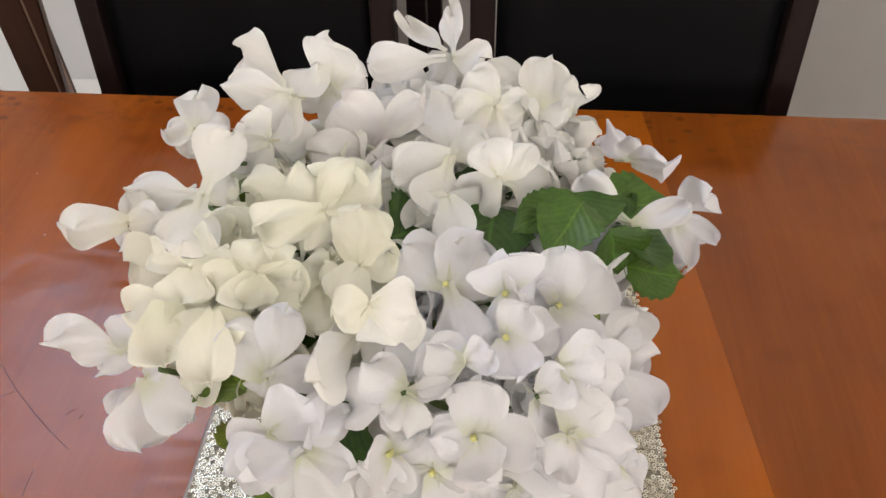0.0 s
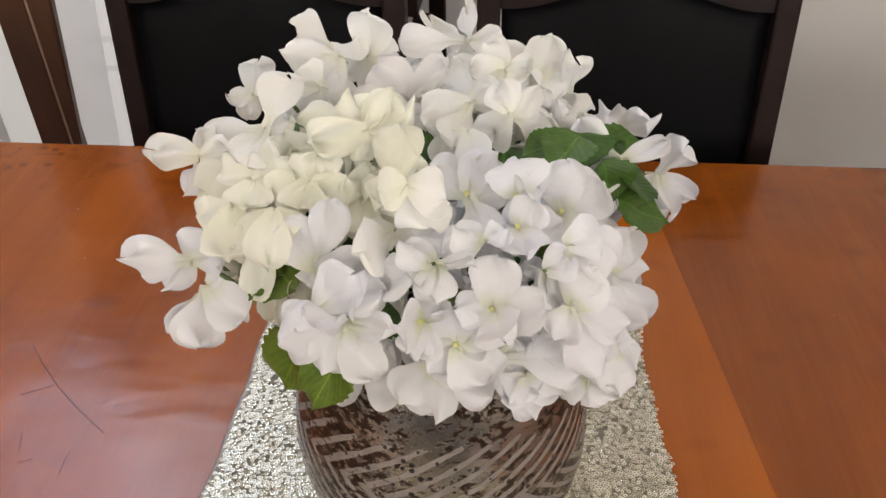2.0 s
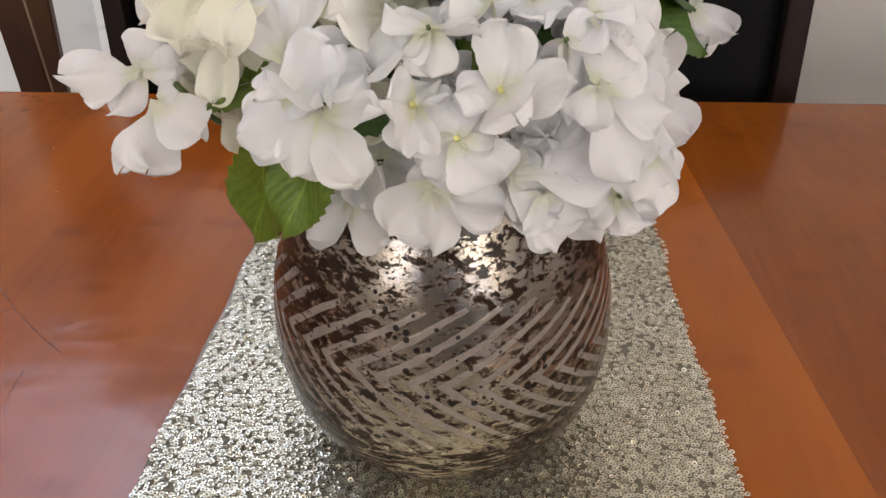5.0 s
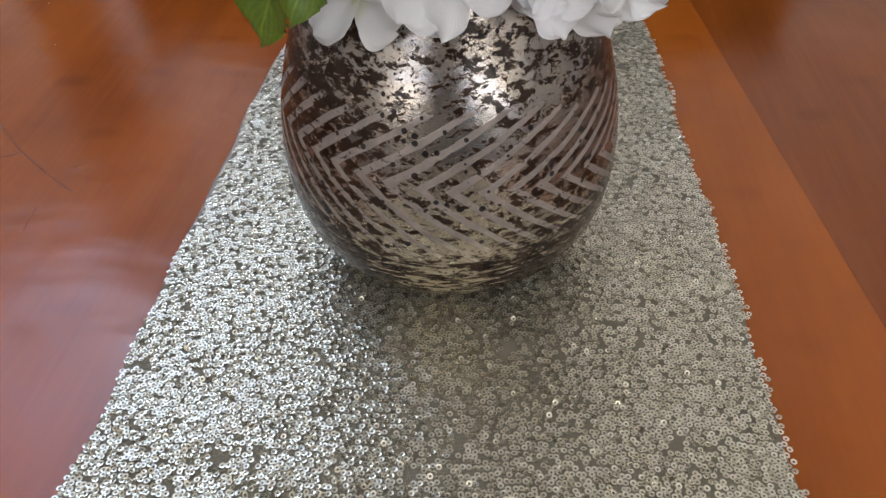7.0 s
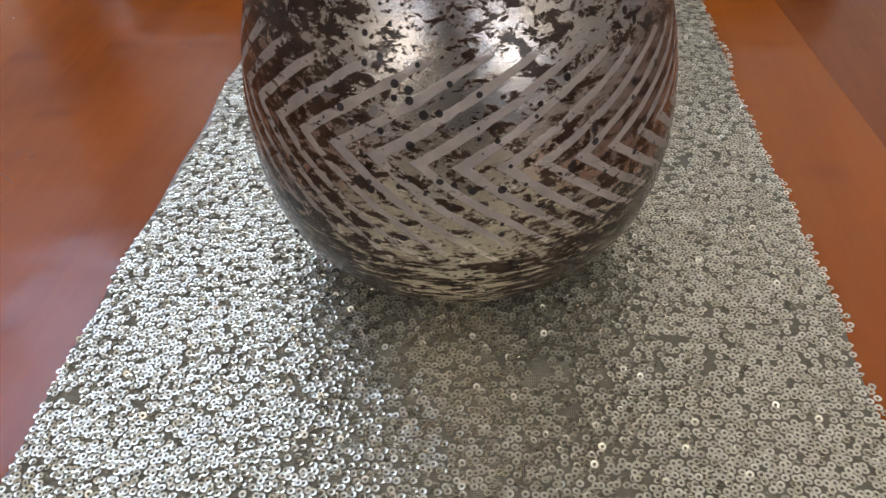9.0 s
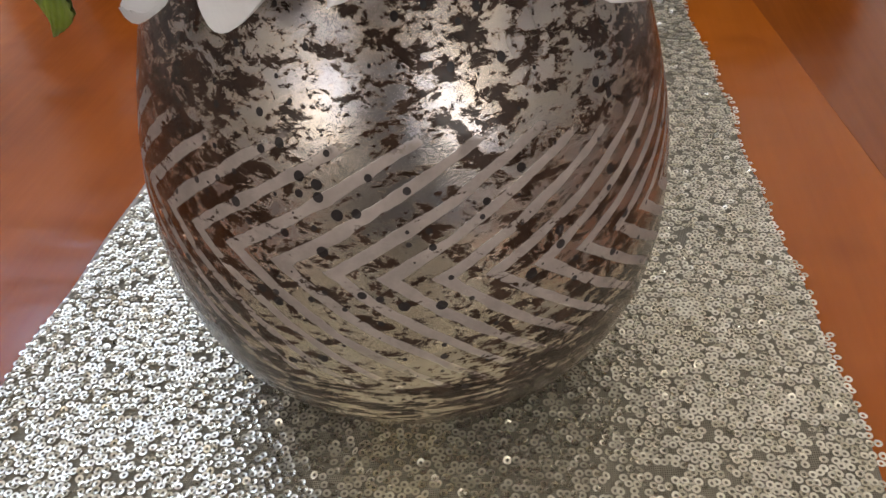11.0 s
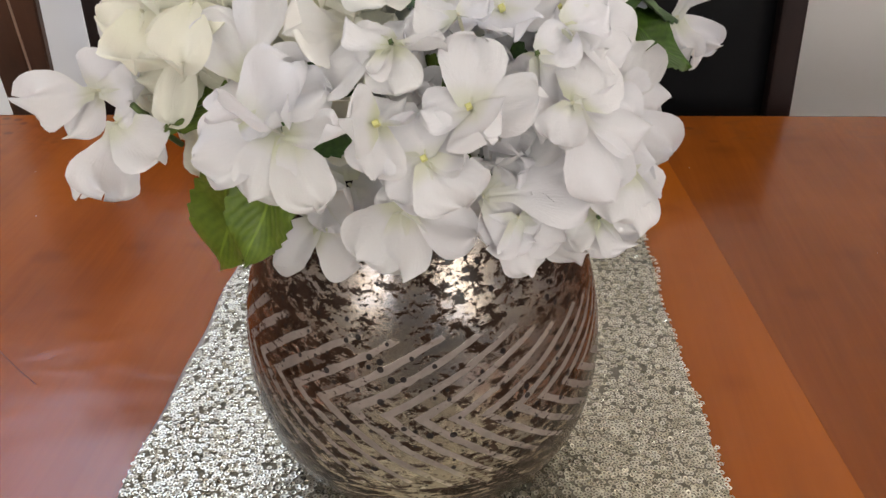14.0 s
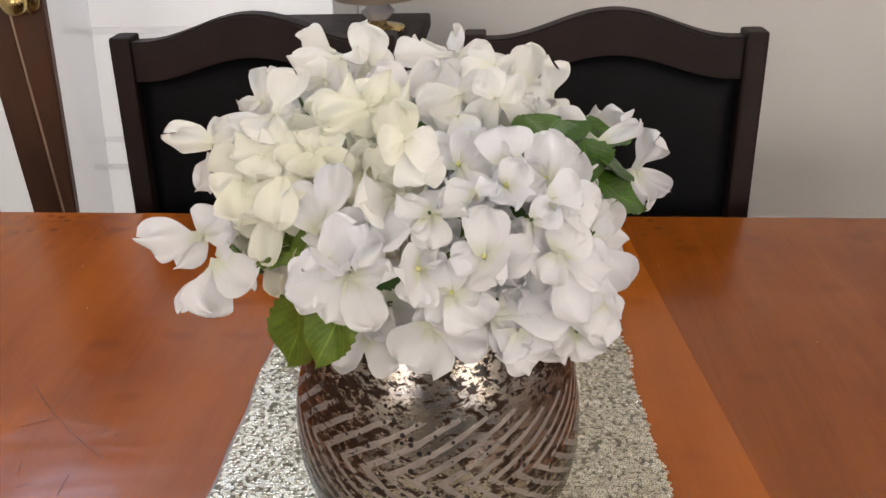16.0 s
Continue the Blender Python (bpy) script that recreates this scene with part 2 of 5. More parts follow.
    a.bump(weave, 0.4, 0.0006)
    mats["net"] = a.m
    mats["hem"] = Mat("satin_hem", (0.36, 0.32, 0.28), 0.45).m
    a = Mat("bright_outdoors", (0.8, 0.8, 0.8), 0.9)
    a.set("Emission Color", (1.0, 0.962, 0.925, 1)), a.set("Emission Strength", 0.58)
    mats["outdoors"] = a.m
    mats["vase"] = vase_material()
    return mats


def vase_material():
    """Mercury glass: worn silvering over dark brown, with a frosted herringbone band."""
    a = Mat("mercury_glass", (0.7, 0.68, 0.64), 0.12, 1.0, coat=0.6)
    a.set("Coat Roughness", 0.03)
    pos = a.node("ShaderNodeSeparateXYZ", Vector=a.coords()).outputs
    ang = a.math("ARCTAN2", pos[0], a.math("MULTIPLY", pos[1], -1.0))
    arc = a.math("MULTIPLY", ang, 0.088)
    z = pos[2]
    flat = a.node("ShaderNodeCombineXYZ", i0=arc, i1=z, i2=0.0).outputs[0]

    def at(sx, sy, seed):
        return a.node("ShaderNodeMapping", Vector=flat, Scale=(sx, sy, 1), Location=(seed, seed * 1.7, seed * 0.3)).outputs[0]

    # silvering lost in ragged blotches, streaky towards the foot
    swirl = a.noise(at(62, 150, 6.3), 1.0, 6, 0.62, 0.8)
    fleck = a.noise(at(115, 205, 3.1), 1.0, 8, 0.74, 0.4)
    high = a.step(z, 0.09, 0.13)
    share = a.math("MULTIPLY", high, 0.32)
    blotch = a.math("ADD", a.math("MULTIPLY", fleck, a.math("SUBTRACT", 1.0, share)), a.math("MULTIPLY", swirl, share))
    streak = a.noise(at(75, 480, 7.7), 1.0, 8, 0.75, 0.25)
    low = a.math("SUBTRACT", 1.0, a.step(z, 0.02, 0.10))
    mixn = a.math("ADD", a.math("MULTIPLY", blotch, a.math("SUBTRACT", 1.0, a.math("MULTIPLY", low, 0.75))), a.math("MULTIPLY", streak, a.math("MULTIPLY", low, 0.75)))
    patch = a.noise(at(17, 23, 12.4), 1.0, 3, 0.5, 0.5)
    level = a.math("ADD", a.math("ADD", mixn, a.math("MULTIPLY", low, 0.018)), a.math("MULTIPLY", a.math("SUBTRACT", patch, 0.5), 0.17))
    # the front is less worn than the flanks
    flank = a.math("MAXIMUM", a.math("MULTIPLY", a.step(ang, 0.15, 0.62), 0.7), a.math("MULTIPLY", a.math("SUBTRACT", 1.0, a.step(ang, -0.55, -0.12)), 1.35))
    bare = a.math("MULTIPLY", a.math("SUBTRACT", 1.0, low), 0.040)
    level = a.math("ADD", a.math("SUBTRACT", level, bare), a.math("MULTIPLY", flank, 0.048))
    lost = a.step(level, 0.490, 0.508)
    grit = a.noise(at(330, 520, 2.6), 1.0, 5, 0.65)
    lost = a.math("MAXIMUM", lost, a.step(a.math("ADD", grit, a.math("MULTIPLY", a.math("SUBTRACT", level, 0.5), 0.5)), 0.575, 0.60))
    rim = a.math("MULTIPLY", a.step(level, 0.46, 0.50), 1.0)
    # pinholes, in loose clusters
    v = a.node("ShaderNodeTexVoronoi", Vector=at(200, 200, 5.5), Scale=1.0)
    sizes = a.node("ShaderNodeSeparateColor", Color=v.outputs["Color"]).outputs
    hole = a.math("LESS_THAN", v.outputs["Distance"], a.math("ADD", 0.09, a.math("MULTIPLY", a.math("MULTIPLY", sizes[0], sizes[0]), 0.26)))
    crowd = a.noise(at(26, 26, 8.8), 1.0, 2)
    some = a.math("GREATER_THAN", a.math("ADD", sizes[1], a.math("MULTIPLY", a.math("SUBTRACT", crowd, 0.5), 2.2)), 0.27)
    hole = a.math("MULTIPLY", hole, some)
    # herringbone: nested chevrons round the belly, steeper above the bend than below it
    wob = a.math("MULTIPLY", a.math("SUBTRACT", a.noise(at(30, 30, 9.0), 1.0, 2), 0.5), 0.005)
    rel = a.math("ADD", a.math("SUBTRACT", z, 0.0985), a.math("MULTIPLY", a.math("SINE", ang), 0.0088))
    reach = a.math("ADD", a.math("MULTIPLY", a.math("MAXIMUM", rel, 0.0), a.math("ADD", 1.32, a.math("MULTIPLY", ang, 0.4))), a.math("MULTIPLY", a.math("MINIMUM", rel, 0.0), -1.25))
    ph = a.math("ADD", a.math("SUBTRACT", a.math("ADD", arc, wob), reach), 0.0411)
    tri = a.math("ABSOLUTE", a.math("SUBTRACT", a.math("FRACT", a.math("DIVIDE", ph, 0.01418)), 0.5))
    wear = a.noise(at(110, 110, 2.2), 1.0, 4, 0.6)
    # the frosting: rubbed on with a ragged rim, broadest round the bend
    girth = a.math("SUBTRACT", 0.200, a.math("MULTIPLY", a.math("ABSOLUTE", rel), 1.5))
    stripe = a.math("SUBTRACT", 1.0, a.step(a.math("SUBTRACT", a.math("ADD", tri, a.math("MULTIPLY", a.math("SUBTRACT", wear, 0.5), 0.22)), girth), -0.02, 0.025))
    top = a.math("SUBTRACT", 1.0, a.step(a.math("ADD", a.math("ADD", z, a.math("MULTIPLY", a.step(ang, 0.3, 1.3), 0.012)), a.math("MULTIPLY", wear, 0.018)), 0.139, 0.145))
    foot = a.step(a.math("ADD", z, a.math("MULTIPLY", a.math("SUBTRACT", wear, 0.5), 0.05)), 0.050, 0.070)
    scuff = a.math("ADD", a.math("MULTIPLY", low, 0.03), a.math("MULTIPLY", a.math("SUBTRACT", wear, 0.5), 0.28))
    scar = a.step(a.math("ADD", level, scuff), 0.560, 0.61)
    stripe = a.math("MULTIPLY", a.math("MULTIPLY", a.math("MULTIPLY", stripe, top), foot), a.math("SUBTRACT", 1.0, scar))

    tint = a.noise(at(22, 30, 4.4), 1.0, 3)
    silver = a.ramp(tint, (0.3, (0.235, 0.216, 0.216)), (0.5, (0.295, 0.256, 0.217)), (0.7, (0.235, 0.23, 0.248)))
    # towards the foot: gold reflection of the lit sequins, put into the colour
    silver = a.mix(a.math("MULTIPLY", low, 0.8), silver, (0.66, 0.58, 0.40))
    col = a.mix(a.math("MULTIPLY", rim, 0.45), silver, (0.34, 0.25, 0.17))
    col = a.mix(lost, col, a.ramp(wear, (0.3, (0.012, 0.006, 0.004)), (0.7, (0.040, 0.022, 0.015))))
    frost = a.ramp(wear, (0.3, (0.19, 0.160, 0.144)), (0.7, (0.275, 0.235, 0.212)))
    col = a.mix(stripe, col, frost)
    col = a.mix(hole, col, (0.020, 0.016, 0.016))
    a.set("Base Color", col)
    notmetal = a.math("MAXIMUM", a.math("MAXIMUM", lost, stripe), hole)
    # less metal low down, so that the painted gold reflection shows
    a.set("Metallic", a.math("MULTIPLY", a.math("SUBTRACT", 1.0, notmetal, clamp=True), a.math("MULTIPLY", a.ramp(tint, (0.35, (0.72,) * 3), (0.65, (0.97,) * 3)), a.math("SUBTRACT", 1.0, a.math("MULTIPLY", low, 0.40)))))
    a.set("Roughness", a.math("ADD", a.math("MULTIPLY", stripe, 0.38), a.math("ADD", 0.04, a.math("MULTIPLY", a.noise(at(60, 60, 3.7), 1.0, 5, 0.7), 0.24))))
    a.set("Coat Weight", a.math("SUBTRACT", 0.10, a.math("MULTIPLY", stripe, 0.08)))
    a.set("Specular IOR Level", 0.13)
    h = a.math("SUBTRACT", a.math("MULTIPLY", blotch, 0.5), a.math("ADD", a.math("MULTIPLY", lost, 0.4), a.math("ADD", hole, a.math("MULTIPLY", stripe, -0.2))))
    a.bump(h, 0.5, 0.0008)
    return a.m


M = make_materials()


# ---- mesh helpers ----
def mesh(name, bm, material, smooth=False):
    me = bpy.data.meshes.new(name)
    bm.normal_update()
    bm.to_mesh(me)
    bm.free()
    me.materials.append(material)
    if smooth:
        for p in me.polygons:
            p.use_smooth = True
    return me


def part(name, bm, material, parent, label="", smooth=False, at=None):
    """Links a bmesh (or a mesh) as one object under a thing or a part."""
    me = bm if isinstance(bm, bpy.types.Mesh) else mesh(name, bm, material, smooth)
    ob = new(name, me)
    ob.parent = parent
    if at is not None:
        ob.matrix_basis = at
    if label:
        tagged(ob, label)
    return ob


def thing(name, at=None, label="", category="", group="", kind=""):
    ob = new(name)
    ob.empty_display_size = 0.05
    if at is not None:
        ob.matrix_basis = at
    return tagged(ob, label, category, group, kind)


def block(lo, hi, bevel=0.0, seg=2, bm=None):
    """A box from corner to corner, its edges rounded."""
    bm = bm or bmesh.new()
    c = [(a + b) / 2 for a, b in zip(lo, hi)]
    s = [abs(b - a) for a, b in zip(lo, hi)]
    made = bmesh.ops.create_cube(bm, size=1, matrix=Matrix.LocRotScale(c, None, s))["verts"]
    if bevel:
        edges = list({e for v in made for e in v.link_edges})
        bmesh.ops.bevel(bm, geom=edges, offset=bevel, segments=seg, affect="EDGES", profile=0.6)
    return bm


def lathe(profile, steps=64, closed=False):
    """A solid of revolution about z from (radius, height) pairs."""
    bm = bmesh.new()
    rings = []
    for r, z in profile:
        if r < 1e-6:
            rings.append([bm.verts.new((0, 0, z))])
        else:
            rings.append([bm.verts.new((r * math.cos(2 * math.pi * k / steps), r * math.sin(2 * math.pi * k / steps), z)) for k in range(steps)])
    for a, b in zip(rings, rings[1:]):
        for k in range(steps):
            n = (k + 1) % steps
            if len(a) == 1 and len(b) > 1:
                bm.faces.new((a[0], b[n], b[k]))
            elif len(b) == 1 and len(a) > 1:
                bm.faces.new((a[k], a[n], b[0]))
            elif len(a) > 1:
                bm.faces.new((a[k], a[n], b[n], b[k]))
    bmesh.ops.recalc_face_normals(bm, faces=bm.faces)
    return bm


def tube(points, radii, sides=8):
    """A tube along points, with a radius at each."""
    bm = bmesh.new()
    rings = []
    pts = [Vector(p) for p in points]
    for i, p in enumerate(pts):
        d = (pts[min(i + 1, len(pts) - 1)] - pts[max(i - 1, 0)]).normalized()
        q = d.to_track_quat("Z", "Y")
        r = radii[i] if isinstance(radii, (list, tuple)) else radii
        rings.append([bm.verts.new(p + q @ Vector((r * math.cos(2 * math.pi * k / sides), r * math.sin(2 * math.pi * k / sides), 0))) for k in range(sides)])
    for a, b in zip(rings, rings[1:]):
        for k in range(sides):
            bm.faces.new((a[k], a[(k + 1) % sides], b[(k + 1) % sides], b[k]))
    bm.faces.new(rings[0][::-1]), bm.faces.new(rings[-1])
    return bm


def prism(outline, y0, y1, bevel=0.0):
    """A flat outline in x, z given depth in y."""
    bm = bmesh.new()
    f = [bm.verts.new((x, y0, z)) for x, z in outline]
    b = [bm.verts.new((x, y1, z)) for x, z in outline]
    bm.faces.new(f), bm.faces.new(b[::-1])
    n = len(outline)
    rim = [bm.faces.new((f[(k + 1) % n], f[k], b[k], b[(k + 1) % n])) for k in range(n)]
    bmesh.ops.recalc_face_normals(bm, faces=bm.faces)
    if bevel:
        edges = [e for e in bm.edges if abs(e.verts[0].co.y - e.verts[1].co.y) < 1e-6]
        bmesh.ops.bevel(bm, geom=edges, offset=bevel, segments=2, affect="EDGES")
    return bm


# ---- the room ----
TOP = 0.75          # table height
BACK, FRONT, LEFT, RIGHT, HIGH = 1.32, -2.7, -1.3, 2.3, 2.85


def wall(name, label, boxes, paint="pale_wall"):
    bm = bmesh.new()
    for lo, hi in boxes:
        block(lo, hi, bm=bm)
    ob = new(name, mesh(name, bm, M[paint]))
    return tagged(ob, label, "wall", kind="structure")


wall("wall_north", "light grey painted wall behind the chairs", [
    ((LEFT - 0.1, BACK, 0), (-1.298, BACK + 0.1, HIGH)), ((-0.27, BACK, 0), (RIGHT + 0.1, BACK + 0.1, HIGH)), ((-1.298, BACK, 2.1), (-0.27, BACK + 0.1, 2.19)), ((-1.298, BACK, 2.67), (-0.27, BACK + 0.1, HIGH)),
    ((-1.298, BACK, 2.19), (-1.24, BACK + 0.1, 2.67)), ((-0.36, BACK, 2.19), (-0.27, BACK + 0.1, 2.67))], "wall")
wall("wall_east", "plain pale painted wall", [((RIGHT, FRONT, 0), (RIGHT + 0.1, BACK, HIGH))])
wall("wall_west", "pale painted wall with a high window", [
    ((LEFT - 0.1, FRONT, 0), (LEFT, 0.62, HIGH)), ((LEFT - 0.1, 1.28, 0), (LEFT, BACK, HIGH)),
    ((LEFT - 0.1, 0.62, 0), (LEFT, 1.28, 1.85)), ((LEFT - 0.1, 0.62, 2.68), (LEFT, 1.28, HIGH))])
# unseen; its dark paint replaces the shade of a person behind the camera
wall("wall_south", "unseen taupe wall, darkened to cut front light, with two tall windows", [
    ((LEFT - 0.1, FRONT - 0.1, 0), (-1.28, FRONT, HIGH)), ((-0.48, FRONT - 0.1, 0), (0.85, FRONT, HIGH)), ((2.05, FRONT - 0.1, 0), (RIGHT + 0.1, FRONT, HIGH)),
    ((-1.28, FRONT - 0.1, 0), (-0.48, FRONT, 0.5)), ((0.85, FRONT - 0.1, 0), (2.05, FRONT, 0.5)),
    ((-1.28, FRONT - 0.1, 2.6), (-0.48, FRONT, HIGH)), ((0.85, FRONT - 0.1, 2.6), (2.05, FRONT, HIGH))], "fill_cut_wall")
tagged(new("floor", mesh("floor", block((LEFT - 0.1, FRONT - 0.1, -0.1), (RIGHT + 0.1, BACK + 0.1, 0)), M["floor"])), "brown wooden board floor", "floor", kind="structure")
tagged(new("ceiling", mesh("ceiling", block((LEFT - 0.1, FRONT - 0.1, HIGH), (RIGHT + 0.1, BACK + 0.1, HIGH + 0.1)), M["ceiling"])), "plain white ceiling", "ceiling", kind="structure")


def window(name, m, w, h):
    """A window with a white frame, one mullion and two panes; x across, z up, from its lower middle."""
    ob = thing(name, m, "white-framed window letting in daylight", "window", kind="structure")
    f = 0.045
    for a, b in (((-w / 2, 0), (-w / 2 + f, h)), ((w / 2 - f, 0), (w / 2, h)), ((-w / 2 + f, 0), (w / 2 - f, f)), ((-w / 2 + f, h - f), (w / 2 - f, h)), ((-f / 2, f), (f / 2, h - f))):
        part("window_frame", block((a[0], -0.03, a[1]), (b[0], 0.03, b[1]), 0.004), M["white"], ob)
    for s in (-1, 1):
        p = part("pane", block((min(s * f / 2, s * (w / 2 - f)), -0.003, f), (max(s * f / 2, s * (w / 2 - f)), 0.003, h - f)), M["glass"], ob)
        p.visible_shadow = False
    return ob


window("window_1", pose(LEFT - 0.06, 0.95, 1.85, 0, 0, 90), 0.66, 0.83)
window("window_4", pose(-0.80, BACK + 0.06, 2.19), 0.88, 0.48)
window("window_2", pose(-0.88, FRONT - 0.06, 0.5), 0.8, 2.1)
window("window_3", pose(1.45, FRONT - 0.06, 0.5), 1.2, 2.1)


# a glazed door to the bright outdoors, and the dark edge of a brown door beside it
def glazed_door():
    ob = thing("door_1", pose(0, 0, 0), "white-framed glazed door with thin glazing bars", "door", kind="structure")
    y = BACK + 0.03
    # slanted grey strip put where the frame's soft shade falls beside the brown door
    bm = bmesh.new()
    a = [bm.verts.new((x, yy, 0.2)) for x, yy in ((-1.12, y - 0.03), (-0.945, y - 0.03), (-0.945, y - 0.025), (-1.12, y - 0.025))]
    b = [bm.verts.new((x, yy, 1.6)) for x, yy in ((-1.0, y - 0.03), (-0.795, y - 0.03), (-0.795, y - 0.025), (-1.0, y - 0.025))]
    bm.faces.new(a[::-1]), bm.faces.new(b)
    for k in range(4):
        bm.faces.new((a[k], a[(k + 1) % 4], b[(k + 1) % 4], b[k]))
    part("door_frame", bm, M["sheer_shaded"], ob)
    part("door_frame", block((-0.33, y - 0.02, 0.003), (-0.275, y + 0.02, 2.095), 0.004), M["wall"], ob)
    for z0, z1 in ((0.003, 0.12), (0.448, 0.462), (0.52, 0.534), (0.78, 0.797), (1.15, 1.165), (1.50, 1.515), (2.02, 2.095)):
        part("glazing_bar", block((-0.971, y + 0.004, z0), (-0.331, y + 0.012, z1), 0.003), M["sheer"], ob)
    pane = part("pane", block((-0.971, y - 0.003, 0.12), (-0.331, y + 0.001, 2.02)), M["glass"], ob)
    pane.visible_shadow = False
    return ob


glazed_door()
tagged(new("backdrop", mesh("backdrop", block((-2.4, BACK + 0.45, -1.0), (0.4, BACK + 0.47, 3.2)), M["outdoors"])), "plain bright overcast daylight outdoors", "backdrop", kind="structure")


def brown_door():
    ob = thing("door_2", pose(-1.003, 1.25, 0), "dark brown wooden door ajar with a brass knob", "door", kind="structure")
    part("stile", block((-0.076, -0.02, 0.003), (-0.004, 0.05, 2.08), 0.004), M["door_wood"], ob)
    part("edge_strip", block((-0.0035, -0.018, 0.003), (0.0015, 0.03, 2.08)), Mat("pale_edge", (0.45, 0.30, 0.22), 0.45).m, ob, "pale worn edge strip")
    bm = bmesh.new()
    lo, hi = [(0.002, -0.02), (0.012, -0.02), (0.012, 0.0), (0.002, 0.0)], [(0.002, -0.02), (0.150, -0.02), (0.150, 0.0), (0.002, 0.0)]
    a = [bm.verts.new((x, y, 0.2)) for x, y in lo]
    b = [bm.verts.new((x, y, 1.6)) for x, y in hi]
    bm.faces.new(a[::-1]), bm.faces.new(b)
    for k in range(4):
        bm.faces.new((a[k], a[(k + 1) % 4], b[(k + 1) % 4], b[k]))
    bmesh.ops.bevel(bm, geom=bm.edges[:], offset=0.003, segments=2, affect="EDGES")
    part("jamb", bm, M["door_wood"], ob)
    knob = part("knob", lathe([(0, -0.002), (0.030, 0), (0.032, 0.004), (0.026, 0.009), (0.012, 0.013), (0.011, 0.028), (0.022, 0.034), (0.028, 0.046), (0.024, 0.058), (0.010, 0.064), (0, 0.065)], 32), M["brass"], ob, "polished brass knob", True,
                Matrix.Translation((0.045, -0.021, 0.885)) @ pose(0, 0, 0, 90, 0, 0))
    return ob


brown_door()


# ---- side table and lamp by the wall ----
def side_table():
    ob = thing("side_table", pose(-0.27, 1.08, 0), "small dark wooden side table against the wall", "table")
    part("tabletop", block((-0.2, -0.16, 0.815), (0.163, 0.16, 0.845), 0.005), M["espresso"], ob)
    part("apron", block((-0.18, -0.14, 0.745), (0.145, 0.14, 0.814), 0.003), M["espresso"], ob)
    leg = mesh("leg", block((-0.016, -0.016, 0), (0.016, 0.016, 0.745), 0.003), M["espresso"])
    for x in (-0.165, 0.152):
        for y in (-0.13, 0.13):
            part("leg", leg, None, ob, at=Matrix.Translation((x, y, 0)))
    return ob


def table_lamp():
    ob = thing("table_lamp", pose(-0.192, 1.08, 0.8455), "table lamp with a beige fabric shade and crystal base", "lamp")
    part("base", lathe([(0, 0), (0.048, 0), (0.05, 0.006), (0.02, 0.012), (0.012, 0.02), (0, 0.021)], 32), M["brass"], ob, smooth=True)
    part("crystal_stem", lathe([(0, 0.02), (0.020, 0.021), (0.034, 0.036), (0.020, 0.05), (0.030, 0.062), (0.016, 0.075), (0, 0.076)], 10), M["crystal"], ob, "faceted clear crystal")
    part("shade", lathe([(0.077, 0.060), (0.079, 0.060), (0.058, 0.22), (0.056, 0.22), (0.077, 0.060)], 48), M["shade"], ob, "beige fabric shade", True)
    part("stem", lathe([(0, 0.074), (0.006, 0.075), (0.006, 0.16), (0, 0.161)], 12), M["brass"], ob)
    for k in range(3):
        part("spoke", tube([(0, 0, 0.158), (0.063 * math.cos(2.1 * k), 0.063 * math.sin(2.1 * k), 0.158)], 0.002, 6), M["brass"], ob)
    return ob


side_table()
table_lamp()


# ---- dining chairs ----
def arch(x, w, low, rise):
    """The curve of the crest: flat shoulders, swept up to a rounded middle."""
    u = abs(x) / (w / 2)
    return low + rise * (0.5 + 0.5 * math.cos(math.pi * min(1, u * 1.06)))


